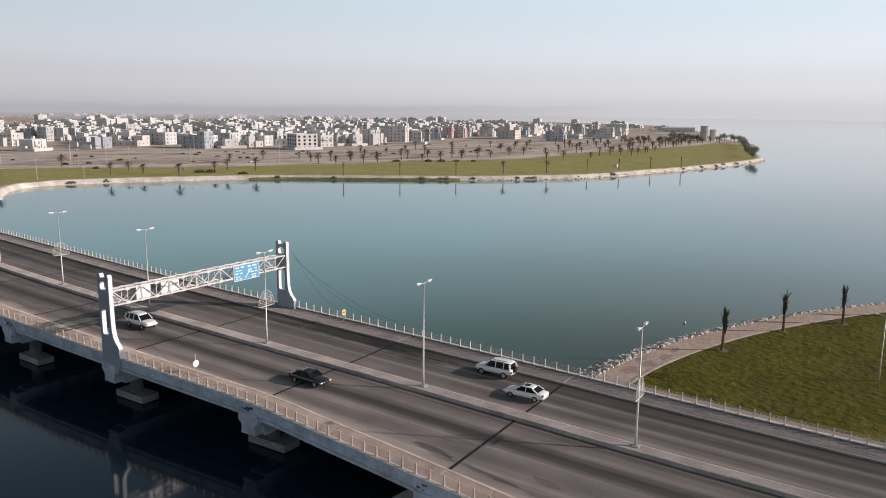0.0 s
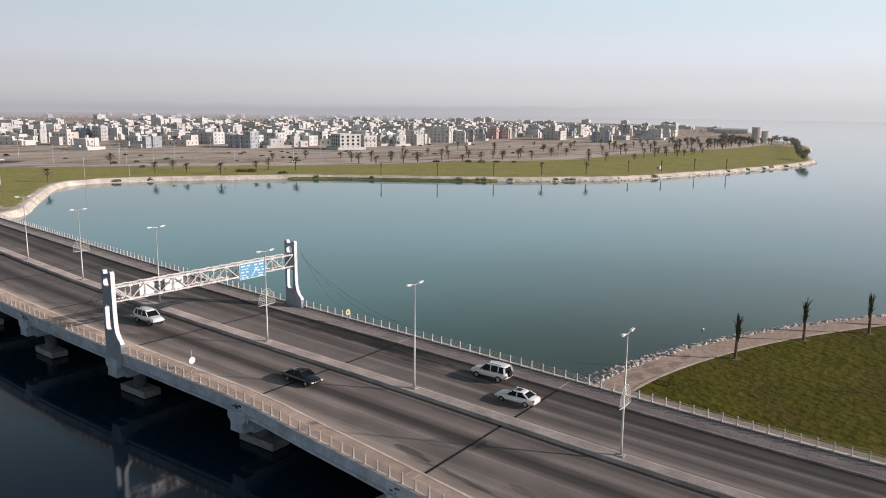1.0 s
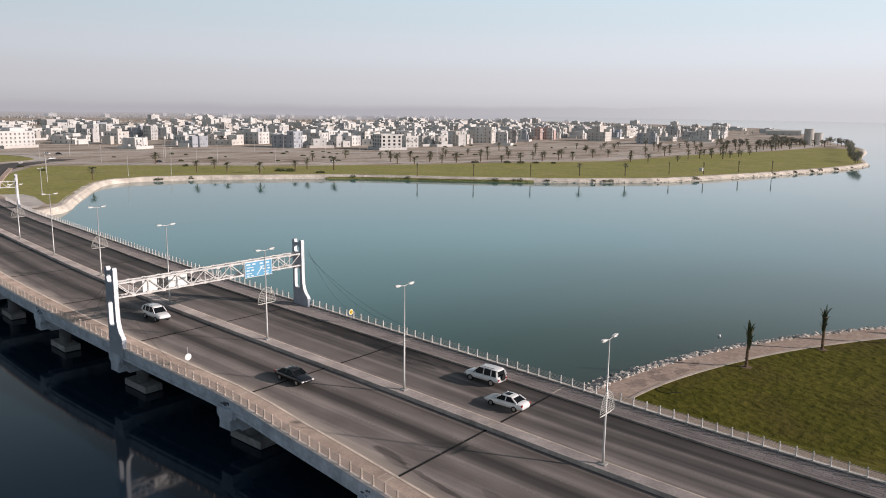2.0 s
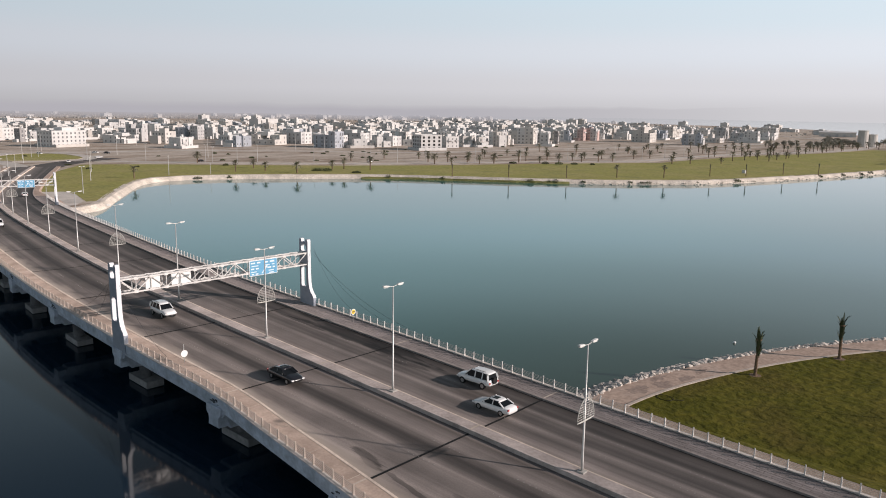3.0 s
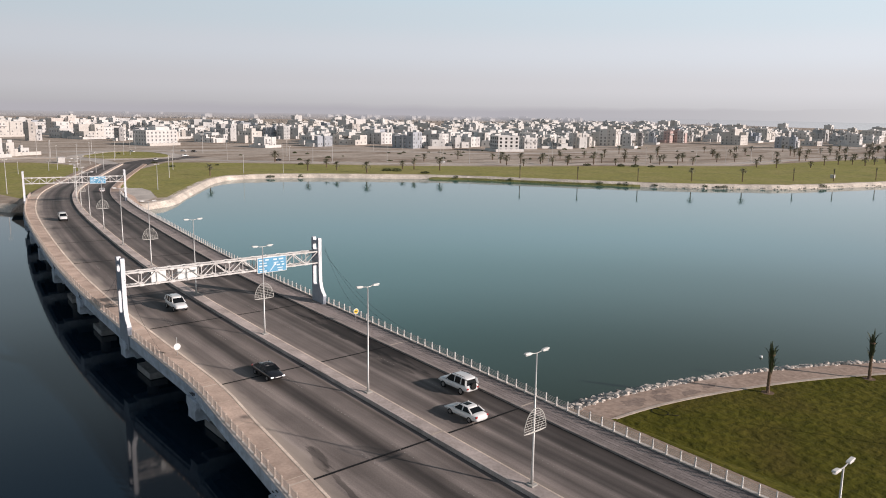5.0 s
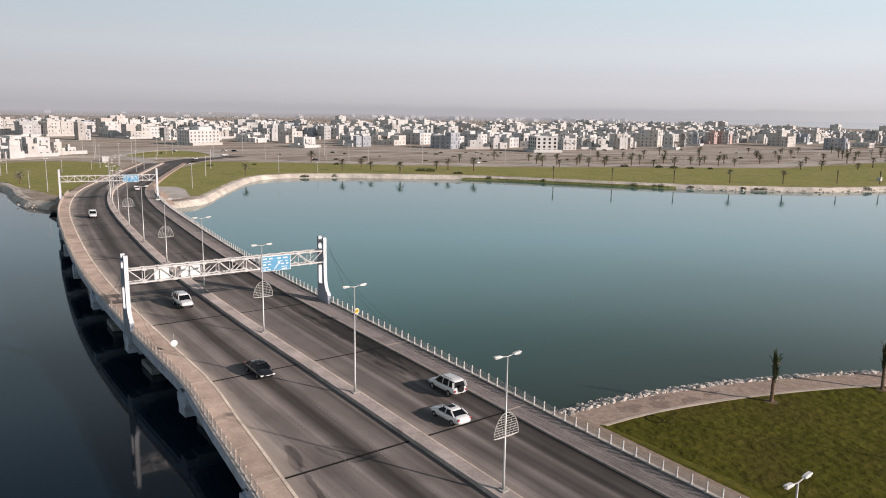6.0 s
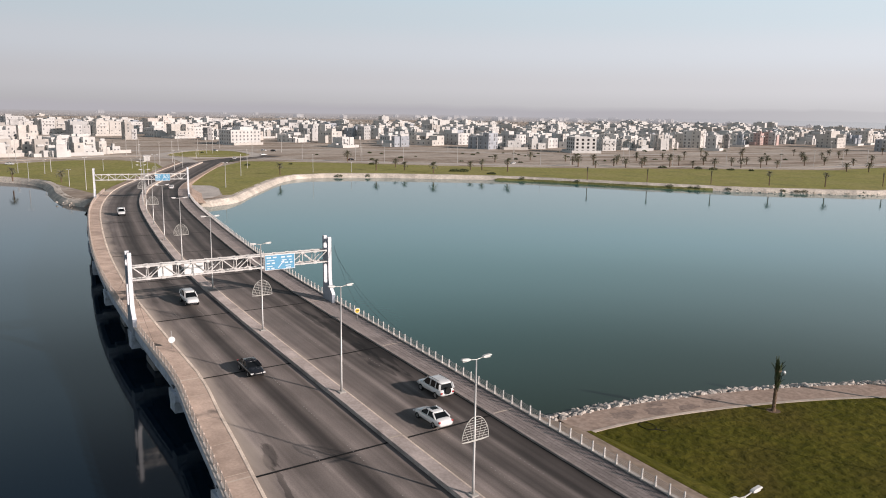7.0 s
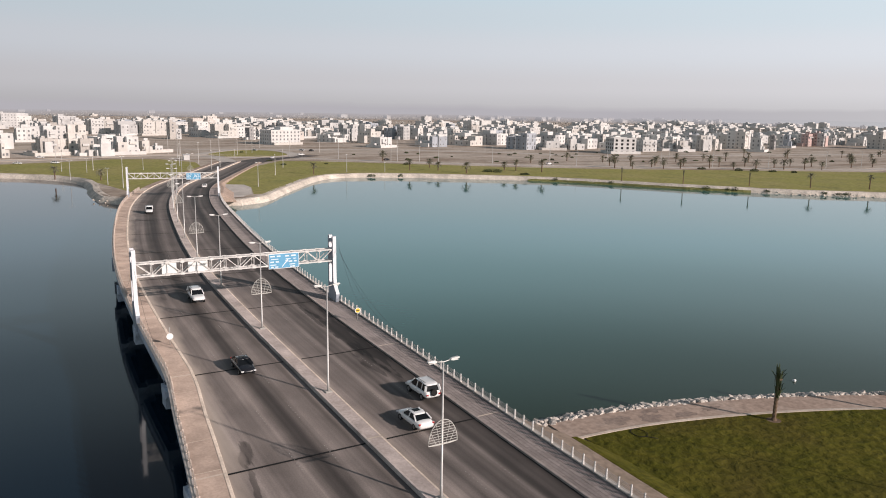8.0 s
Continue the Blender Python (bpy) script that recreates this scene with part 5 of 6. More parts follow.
for x, y in ((-341, 326), (-331, 331), (-326, 350), (-325, 362), (-323, 383), (-312, 391), (-306, 403), (-304, 424), (-300, 437), (-295, 446), (-260, 463), (-252, 472), (-242, 494), (-251, 527)):
    far_palm(far_rnd.choice((0, 1, 1, 3)), x, y, far_rnd.uniform(0.95, 1.35))
for x, y in ((-251, 545), (-247, 556), (-236, 551), (-239, 570), (-242, 592), (-247, 625), (-246, 606), (-422, 210), (-353, 199), (-369, 218), (-349, 214), (-329, 221), (-340, 250), (-336, 255), (-324, 264)):
    far_palm(far_rnd.choice((0, 1, 1, 3)), x, y, far_rnd.uniform(0.95, 1.35))
for x, y in ((-383, 349), (-340, 353), (-404, 431), (-374, 448), (-402, 495), (-354, 551), (-385, 582), (-386, 627), (-380, 643), (-324, 623), (-307, 605), (-342, 690), (-350, 720)):
    far_palm(far_rnd.choice((0, 1, 3)), x, y, far_rnd.uniform(0.9, 1.3))
# a double row along the coast road towards the cape
for k in range(34):
    t = k / 33
    y = 330 + 560 * t
    x = -330 + 85 * min(1, t * 2.2) - 10 * t
    far_palm(far_rnd.choice((0, 1, 3)), x - far_rnd.uniform(14, 34), y + far_rnd.uniform(-5, 5), far_rnd.uniform(0.85, 1.3))
for k in range(22):
    far_palm(far_rnd.choice((0, 1, 3)), -390 + far_rnd.uniform(-25, 25) + k * 2, 300 + 27 * k + far_rnd.uniform(-6, 6), far_rnd.uniform(0.8, 1.2))


for k in range(24):
    far_palm(far_rnd.choice((0, 1, 3)), -262 - far_rnd.uniform(0, 75), 590 + 12 * k + far_rnd.uniform(-5, 5), far_rnd.uniform(0.9, 1.35))


def shrub(x, y, z, r, tall, seed, label="dark green shrub on the shore bank"):
    """A low bush: stems and many small leaf clumps with an uneven outline."""
    q = random.Random(seed)
    ob = thing("shrub", Matrix.Translation((x, y, z)), label, "shrub", "shrubs on the far bank")
    st = Shape()
    for _ in range(6):
        a = q.uniform(0, 6.3)
        st.tube([(0, 0, -0.3), (r * 0.6 * math.cos(a), r * 0.6 * math.sin(a), tall * 0.6)], [0.06, 0.02], 4)
    st.done("stems", trunk_bark, ob)
    leaves = Shape()
    for _ in range(int(150 * r)):
        a, k, u = q.uniform(0, 6.3), math.sqrt(q.random()), q.random()
        c = Vector((r * k * math.cos(a), r * k * math.sin(a), tall * u * (1 - 0.55 * k * k) + 0.05))
        e = Euler((q.uniform(0, 3), q.uniform(0, 3), q.uniform(0, 3))).to_matrix()
        sz = q.uniform(0.14, 0.34)
        leaves.add([c + e @ Vector(v) * sz for v in ((-1, 0, 0), (0, -0.5, 0.1), (1, 0, 0), (0, 0.5, 0.1))], [(0, 1, 2, 3)])
    leaves.done("leaves", shrub_leaf, ob)
    return ob


bank = smooth_line([p for p in far_shore if 170 < p[1] < 560][::2], 3.0)
for i, (x, y) in enumerate(beside(bank, 1.6)):
    thick = -318 < x < -226 and y < 318
    if far_rnd.random() < (0.25 if thick else 0.14):
        shrub(x, y, 0.55, far_rnd.uniform(1.3, 2.2) if thick else far_rnd.uniform(1.2, 2.6), far_rnd.uniform(0.9, 1.7), 200 + i)
for i, (x, y) in enumerate(((-330, 240), (-334, 236), (-312, 246), (-303, 386), (-297, 392), (-291, 400), (-283, 408), (-318, 372))):
    shrub(x, y, 1.95, far_rnd.uniform(1.5, 2.8), far_rnd.uniform(1.0, 1.8), 500 + i, "dark green shrub by the coast road")


ribbon("reed_bank", [p for p in bank if -303 < p[0] < -222 and p[1] < 322], [(-0.7, -0.1), (-0.1, 0.2), (0.4, 0.62), (0.85, 1.02), (1.1, 0.95)], reed_turf, "low green reedy turf on the far bank", rough=0.2)
reeds = Shape()
for off in (-0.4, -0.1, 0.2, 0.5, 0.8):
    for x, y in smooth_line([p for p in beside(bank, off) if -303 < p[0] < -224 and p[1] < 320], 0.5):
        for _ in range(2):
            a, t, w = far_rnd.uniform(0, 6.3), far_rnd.uniform(0.1, 0.26), far_rnd.uniform(0.12, 0.28)
            c = Vector((x + far_rnd.uniform(-0.3, 0.3), y + far_rnd.uniform(-0.3, 0.3), 0.24 + 0.85 * off))
            side, lean = Vector((math.cos(a), math.sin(a), 0)) * w, Vector((far_rnd.uniform(-0.6, 0.6), far_rnd.uniform(-0.6, 0.6), t))
            reeds.add([c - side, c + side, c + side * 0.5 + lean, c - side * 0.6 + lean * 0.9], [(0, 1, 2, 3)])
tagged(reeds.done("reeds", reed_leaf, None, "low green reeds along the far bank"), category="reeds", kind="stuff")


def broad_tree(x, y, z, h, r, seed):
    q = random.Random(seed)
    ob = thing("tree", Matrix.Translation((x, y, z)), "dark green broad-crowned tree at the cape", "tree", "trees at the cape")
    t = Shape().tube([(0, 0, -0.3), (0.1, 0, h * 0.3), (0.2, 0.1, h * 0.55)], [0.28, 0.2, 0.12], 7)
    for _ in range(6):
        a = q.uniform(0, 6.3)
        t.tube([(0.15, 0, h * 0.4), (r * 0.6 * math.cos(a), r * 0.6 * math.sin(a), h * q.uniform(0.6, 0.85))], [0.1, 0.03], 5)
    t.done("trunk", trunk_bark, ob)
    crown = Shape()
    lobes = [(Vector((q.uniform(-0.6, 0.6) * r, q.uniform(-0.6, 0.6) * r, h * q.uniform(0.5, 0.85))), q.uniform(0.3, 0.55) * r) for _ in range(9)]
    for c, k in lobes:
        for _ in range(80):
            d = Vector((q.gauss(0, 1), q.gauss(0, 1), q.gauss(0, 0.8))).normalized() * k * q.uniform(0.5, 1.05)
            e = Euler((q.uniform(0, 3), q.uniform(0, 3), q.uniform(0, 3))).to_matrix()
            sz = q.uniform(0.2, 0.45)
            crown.add([c + d + e @ Vector(v) * sz for v in ((-1, 0, 0), (0, -0.6, 0.1), (1, 0, 0), (0, 0.6, 0.1))], [(0, 1, 2, 3)])
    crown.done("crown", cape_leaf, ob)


for i, (x, y, h) in enumerate(((-160, 600, 9), (-166, 612, 8), (-158, 588, 5), (-176, 640, 7), (-192, 690, 8), (-198, 715, 7), (-206, 740, 8), (-218, 780, 8), (-226, 805, 7), (-236, 835, 9), (-247, 862, 9), (-258, 885, 8),
                                (-268, 905, 9), (-279, 918, 8), (-286, 930, 9), (-306, 900, 7))):
    broad_tree(x, y, 1.9, h, h * 0.5, 700 + i)
for i in range(24):
    t = i / 23
    broad_tree(-338 + 40 * t + far_rnd.uniform(-9, 9), 770 + 135 * t + far_rnd.uniform(-7, 7), 1.9, far_rnd.uniform(4.5, 7.5), far_rnd.uniform(2.4, 4), 780 + i)
for i in range(26):
    t = i / 25
    broad_tree(-312 - 60 * t + far_rnd.uniform(-14, 14), 872 + 150 * t + far_rnd.uniform(-10, 10), 1.9, far_rnd.uniform(5, 8), far_rnd.uniform(2.6, 4.2), 740 + i)


def pole(x, y, h, arm, label="slim pale street lamp pole by the far road"):
    ob = thing("street_lamp", Matrix.Translation((x, y, 1.95)) @ Matrix.Rotation(far_rnd.uniform(0, 6.3), 4, "Z"), label, "street lamp", "far street lamps")
    Shape().tube([(0, 0, -0.1), (0, 0, h)], [0.16, 0.08], 7).done("pole", lamp_metal, ob)
    Shape().tube([(-arm, 0, h + 0.1), (0, 0, h), (arm, 0, h + 0.1)], 0.06, 5).done("bracket", lamp_metal, ob)
    for sg in (-1, 1):
        Shape().box(sg * arm - 0.3, -0.15, h + 0.05, sg * arm + 0.3, 0.15, h + 0.2).done("lamp_head", white_metal, ob)
    return ob


for x, y, h in ((-291, 105, 10), (-342, 124, 10), (-388, 139, 10), (-351, 163, 9), (-392, 45, 10), (-345, 35, 8), (-519, 145, 14), (-592, 170, 12), (-515, 93, 13), (-523, 150, 14), (-564, 134, 12), (-465, 237, 13), (-564, 315, 12), (-504, 327, 13)):
    pole(x, y, h, 0.9)
for x, y, h in ((-517, 362, 12), (-440, 346, 13), (-360, 312, 12), (-459, 515, 12), (-637, 255, 12), (-523, 199, 13), (-445, 110, 12), (-425, 100, 12), (-410, 88, 12), (-480, 95, 12), (-400, 420, 12), (-385, 520, 12), (-372, 610, 12), (-350, 700, 12), (-470, 30, 12), (-455, -10, 12)):
    pole(x, y, h, 0.9)
for x, y, h in ((-380, 42, 6.5), (-300, 54, 12.4), (-389, 68, 5.6), (-403, 83, 4.8), (-389, 31, 4.6), (-316, 49, 6.7), (-379, 100, 10.1), (-396, 107, 8.9), (-468, 128, 5.6), (-425, 221, 9.0), (-413, 231, 9.5), (-346, 182, 4.9)):
    pole(x, y, h, 0.7, "slim pale lamp pole on the far lawn")

far_road_run = [p for p in smooth_line(beside(coast_road, 8.5)[::2], 34) if -60 < p[1] < 760]
first_pole = None
for x, y in far_road_run[::2]:
    m = Matrix.Translation((x, y, 1.95)) @ Matrix.Rotation(far_rnd.uniform(-0.3, 0.3), 4, "Z")
    if first_pole is None:
        first_pole = pole(x, y, 10.5, 0.9)
    else:
        copy_thing(first_pole, m)

# cars on the far roads
for x, y, turn_to, paint in ((-444, 27, 60, car_white), (-443, 9, 60, car_white), (-551, 158, 20, car_white), (-461, 150, 150, car_white), (-492, 177, 100, car_white), (-545, 192, 30, car_white), (-537, 197, 25, car_black), (-493, 18, 80, car_white), (-428, 215, 115, car_black), (-372, 300, 112, car_white)):
    vehicle(0, 0, False, paint, "sedan", f"{'white' if paint is car_white else 'black'} saloon car on the far shore road", Matrix.Translation((x, y, 2.07)) @ Matrix.Rotation(radians(turn_to), 4, "Z"))

kiosk = thing("kiosk", Matrix.Translation((-462, 98, 1.98)), "small white kiosk beside the road junction", "kiosk")
Shape().box(-2.2, -1.8, 0, 2.2, 1.8, 3.0).done("wall", WALLS["w"], kiosk)
Shape().box(-2.5, -2.1, 3.0, 2.5, 2.1, 3.25).done("roof", WALLS["g"], kiosk)
post_box = thing("marker", Matrix.Translation((-193, 428, 1.98)), "small white marker box on the far lawn", "marker box")
Shape().box(-1.0, -0.8, 0, 1.0, 0.8, 1.9).done("body", WALLS["w"], post_box, bevel=0.05)

# plain hazy distance behind the town: an added glowing sheet stands in for haze
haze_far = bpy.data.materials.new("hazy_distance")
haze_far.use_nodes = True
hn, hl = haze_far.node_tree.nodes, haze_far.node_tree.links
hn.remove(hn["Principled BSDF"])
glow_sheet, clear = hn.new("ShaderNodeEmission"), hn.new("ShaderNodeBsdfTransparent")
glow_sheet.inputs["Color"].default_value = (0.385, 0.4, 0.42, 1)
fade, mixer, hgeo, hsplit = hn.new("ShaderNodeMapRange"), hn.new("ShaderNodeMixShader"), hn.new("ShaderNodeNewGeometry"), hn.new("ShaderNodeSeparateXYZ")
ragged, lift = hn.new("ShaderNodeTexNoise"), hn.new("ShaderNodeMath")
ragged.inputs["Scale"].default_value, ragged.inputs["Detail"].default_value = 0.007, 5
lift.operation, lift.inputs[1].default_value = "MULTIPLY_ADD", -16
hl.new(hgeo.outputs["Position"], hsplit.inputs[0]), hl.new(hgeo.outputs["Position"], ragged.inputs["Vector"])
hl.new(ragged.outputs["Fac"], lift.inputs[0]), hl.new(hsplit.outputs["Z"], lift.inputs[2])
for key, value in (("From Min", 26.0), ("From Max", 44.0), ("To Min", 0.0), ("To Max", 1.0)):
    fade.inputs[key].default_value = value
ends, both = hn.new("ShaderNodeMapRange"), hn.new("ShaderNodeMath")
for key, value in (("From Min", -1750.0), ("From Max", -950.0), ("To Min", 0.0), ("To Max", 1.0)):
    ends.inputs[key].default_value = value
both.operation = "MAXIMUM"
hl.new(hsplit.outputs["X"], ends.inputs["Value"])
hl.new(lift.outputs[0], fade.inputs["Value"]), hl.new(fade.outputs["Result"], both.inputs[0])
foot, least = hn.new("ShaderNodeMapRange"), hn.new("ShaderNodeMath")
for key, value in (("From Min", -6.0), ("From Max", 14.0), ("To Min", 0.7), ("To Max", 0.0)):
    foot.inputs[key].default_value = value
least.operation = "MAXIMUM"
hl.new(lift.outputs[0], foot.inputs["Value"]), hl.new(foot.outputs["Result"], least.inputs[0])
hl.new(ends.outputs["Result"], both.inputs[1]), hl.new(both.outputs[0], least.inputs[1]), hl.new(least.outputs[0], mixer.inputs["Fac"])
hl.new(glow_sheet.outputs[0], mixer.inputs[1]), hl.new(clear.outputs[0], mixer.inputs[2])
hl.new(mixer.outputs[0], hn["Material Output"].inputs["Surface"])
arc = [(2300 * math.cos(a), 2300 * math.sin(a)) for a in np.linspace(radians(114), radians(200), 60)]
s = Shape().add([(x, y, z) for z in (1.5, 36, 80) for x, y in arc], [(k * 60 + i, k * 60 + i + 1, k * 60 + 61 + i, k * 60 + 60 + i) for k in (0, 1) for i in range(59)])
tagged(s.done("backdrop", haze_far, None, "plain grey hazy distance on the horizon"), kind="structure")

# scrub on the open ground
for i in range(46):
    t = far_rnd.random()
    x, y = -390 - 150 * far_rnd.random() + 60 * t, 120 + 480 * t
    shrub(x, y, 1.95, far_rnd.uniform(0.8, 2.0), far_rnd.uniform(0.6, 1.4), 900 + i, "dry dark scrub on the open ground")

# belts of far trees between the town and the horizon
def inland(x, y):
    """Whether a far place lies behind the coast."""
    return y < stepwise(((-4400, 2430), (-2700, 2370), (-1500, 2120), (-1000, 1970), (-680, 1770), (-520, 1470), (-400, 1190), (-300, 950), (-225, 800)), x) - 40


belt = Shape()
for k in range(1500):
    away, turn_to = far_rnd.uniform(1250, 3900), radians(110 + 82 * far_rnd.random() ** 0.8)
    x0, y0 = away * math.cos(turn_to), away * math.sin(turn_to)
    if x0 > (-1150 if y0 < 1100 else -380) or not inland(x0, y0) or noise.noise((x0 * 0.0018, y0 * 0.0018, 9.0)) < -0.25:
        continue
    for _ in range(far_rnd.randint(8, 22)):
        c = Vector((x0 + far_rnd.gauss(0, 6), y0 + far_rnd.gauss(0, 28), 1.5 + far_rnd.random() ** 1.5 * far_rnd.uniform(2, 5)))
        e = Euler((far_rnd.uniform(0, 3), far_rnd.uniform(0, 3), far_rnd.uniform(0, 3))).to_matrix()
        sz = far_rnd.uniform(1.2, 2.8)
        belt.add([c + e @ Vector(v) * sz for v in ((-1, 0, 0), (0, -0.7, 0.2), (1, 0, 0.1), (0, 0.7, 0.2))], [(0, 1, 2, 3)])
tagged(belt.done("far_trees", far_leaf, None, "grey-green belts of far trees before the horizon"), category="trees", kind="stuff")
# ---- the town behind the far shore ----
STREETS = radians(8)
TONES = {"w": "white", "c": "cream", "t": "tan", "g": "grey", "b": "blue-grey", "d": "dark grey", "p": "pinkish beige", "r": "salmon red"}
pane = Shape().box(-0.5, -0.06, -0.6, 0.5, 0.05, 0.6).add([(x, y, z) for z in (-0.95, -0.78) for y in (-0.06, 0.14) for x in (-0.75, 0.75)], BOX).done("pane_pattern", window_glass)
pane.data.materials.append(WALLS["w"])
for p in pane.data.polygons:
    p.material_index = 1 if p.center.z < -0.7 and p.index >= 6 else 0
pane_mesh = pane.data
# solid black box that paints the dark inside of an open window
dark_box = Shape().box(-0.75, -0.3, -0.7, 0.75, 0.02, 0.7).done("hole_pattern", rubber)
dark_box_mesh = dark_box.data
bpy.data.objects.remove(dark_box)
bpy.data.objects.remove(pane)
town_rnd = random.Random(11)


def street_turn(y):
    """The streets turn with the coast."""
    return radians(stepwise(((-500, 12), (150, 20), (300, 22), (400, 25), (700, 26), (770, 14), (1500, 14)), y))


def face_poses(w, d):
    """Poses of the four walls of a block w by d: middle of each at the ground, -y inwards."""
    return [Matrix.Rotation(a, 4, "Z") @ Matrix.Translation((0, r, 0)) for a, r in ((0, d / 2), (math.pi, d / 2), (math.pi / 2, w / 2), (-math.pi / 2, w / 2))]


def put_windows(ob, w, d, floors, h, per_wall, sides, scale=1.0, mid=Matrix.Identity(4), blank=0.0, mesh=None):
    for k, m in enumerate(face_poses(w, d)):
        if k not in sides:
            continue
        width = w if k < 2 else d
        n = per_wall or max(1, int(width / 3.3))
        for i in range(n):
            tall = 1.6 if blank and town_rnd.random() < 0.12 else 1.0
            for f in range(floors):
                if town_rnd.random() < blank:
                    continue
                piece = new("window", mesh or pane_mesh)
                piece.parent = ob
                a = (i + 0.5) / n * width - width / 2
                piece.matrix_basis = mid @ m @ Matrix.Translation((a, 0.0, (f + 0.56) * h / floors)) @ Matrix.Diagonal((scale, 1, scale * tall, 1))


def house_cells(w, d, h, r, drops=(0, 0, 0, 1, 1, 2), flush=False):
    """Cuts a house's plan into bays that stand forward or back and end at different storeys: x0, y0, x1, y1, height."""
    levels = max(1, round(h / 3.4))
    xs = [-w / 2, w * r.uniform(-0.22, 0.12), w / 2] if w < 15 else [-w / 2, w * r.uniform(-0.22, -0.12), w * r.uniform(0.1, 0.24), w / 2]
    ys = [-d / 2, d * r.uniform(-0.15, 0.2), d / 2]
    cells, tall = [], (r.randrange(len(xs) - 1), r.randrange(2))
    for i in range(len(xs) - 1):
        for j in range(2):
            drop = 0 if (i, j) == tall else r.choice(drops)
            z = h * max(1, levels - drop) / levels
            x0, x1, y0, y1 = xs[i], xs[i + 1], ys[j], ys[j + 1]
            if flush:
                x1, y0 = (x1 + 0.35 if i == len(xs) - 2 else x1), (y0 - 0.35 if j == 0 else y0)
            else:
                x1 += r.uniform(-1.4, 0.7) if i == len(xs) - 2 else 0
                y0 += r.uniform(-0.7, 1.4) if j == 0 else 0
            cells.append((x0, y0, x1, y1, z + r.uniform(0, 0.12)))
    return sorted(cells, key=lambda c: -c[4])


def house(x, y, w, h, tone, style="plain", facing=None, depth=None):
    """A flat-roofed block with parapet, stair head, roof tanks, windows and a yard wall."""
    r = town_rnd
    h, w = h * 0.77, w * 1.06
    turn = (street_turn(y) if facing is None else radians(facing)) + r.uniform(-0.1, 0.1)
    d = depth or w * r.uniform(0.85, 1.15)
    wall = WALLS[tone]
    label = f"{TONES[tone]} flat-roofed town house with small dark windows"
    if style == "frame":
        label = "unfinished white concrete house with black boxes as window holes"
    if style == "tower":
        label = "cream round tower near the cape"
    ob = thing("house", Matrix.Translation((x, y, 1.9)) @ Matrix.Rotation(turn, 4, "Z"), label, "house", "houses of the town")
    if style == "tower":
        ring = [(w * 0.62 * math.cos(a), w * 0.62 * math.sin(a)) for a in np.linspace(0, 2 * math.pi, 17)[:-1]]
        Shape().prism(ring, 0, h, lambda a, b, z: (a * (1.06 - 0.1 * z / h), b * (1.06 - 0.1 * z / h), z)).done("wall", wall, ob)
        Shape().prism(ring, h, h + 0.8, lambda a, b, z: (a * 1.02, b * 1.02, z)).done("parapet", wall, ob)
        put_windows(ob, w, w, 3, h, 1, (0, 3))
        return
    back = style == "plain" and r.random() < 0.5
    if style == "plain":
        blocks = house_cells(w, d, h, r)
    else:
        blocks = [(-w / 2, -d / 2, w / 2, d / 2, h)]
    other = WALLS[r.choice("wwcg")]
    for n, (a, b, c, e, z) in enumerate(blocks):
        Shape().shell(a, b, c, e, 0, z, z + 0.9).done("wall", other if n and r.random() < 0.3 else wall, ob)
        rows = max(1, round(z / 3.4))
        mid = Matrix.Translation(((a + c) / 2, (b + e) / 2, 0))
        open_sides = [k for k, edge in ((1, b < -d / 2 + 1.6), (3, c > w / 2 - 1.6)) if edge]
        put_windows(ob, c - a, e - b, rows, z, 4 if style == "frame" else None, open_sides, 1.25 if style == "frame" else r.uniform(1.0, 1.35), mid, 0.0 if style in ("frame", "block") else 0.25, dark_box_mesh if style == "frame" else None)
        if style == "plain" and rows > 1 and 3 in open_sides and r.random() < 0.5:
            y0, y1, zf = b + 0.2 * (e - b), e - 0.2 * (e - b), z - z / rows
            Shape().shell(c - 0.1, y0, c + 1.3, y1, zf - 0.2, zf, zf + 1.0, 0.12).done("balcony", other, ob)
    if style != "frame":
        a, b, c, e, z = blocks[0]
        k, q = (c - a) * r.uniform(0.18, 0.3), (e - b) * r.uniform(0.15, 0.3)
        sx, sy = (a + c) / 2 + r.uniform(-0.15, 0.15) * (c - a), (b + e) / 2 + r.uniform(-0.2, 0.2) * (e - b)
        top = z + r.uniform(2.5, 3.3)
        Shape().box(sx - k, sy - q, z, sx + k, sy + q, top).done("stair_head", WALLS["w"] if r.random() < 0.4 else wall, ob)
        for _ in range(r.choice((1, 1, 2, 3))):
            tx, ty = r.uniform(a + 1, c - 1), r.uniform(b + 0.8, b + 2.0)
            Shape().tube([(tx, ty, z), (tx, ty, z + r.uniform(1.2, 1.9))], r.uniform(0.5, 0.8), 9).done("water_tank", WALLS["w"] if r.random() < 0.7 else WALLS["d"], ob, "round roof tank")
        if r.random() < 0.4:
            Shape().tube([(sx, sy, top), (sx, sy, top + r.uniform(1.5, 3.5))], 0.05, 5).done("aerial", dark_steel, ob)
    if back:
        Shape().box(-w * 0.4, -d / 2 - r.uniform(2, 4), 0, w * r.uniform(-0.1, 0.4), -d / 2, r.uniform(2.8, 4.2)).done("annex", WALLS["w"] if r.random() < 0.5 else wall, ob)
    if w > 9 and r.random() < 0.5 and style == "plain":
        k = r.uniform(0.2, 0.35) * d
        Shape().box(w / 2, -k, 0, w / 2 + r.uniform(1.2, 2.4), k * r.uniform(0.2, 0.9), h * r.uniform(0.5, 0.92)).done("bay", WALLS["w"] if r.random() < 0.3 else wall, ob)
    if r.random() < 0.6:
        g = w / 2 + r.uniform(2.5, 4.5)
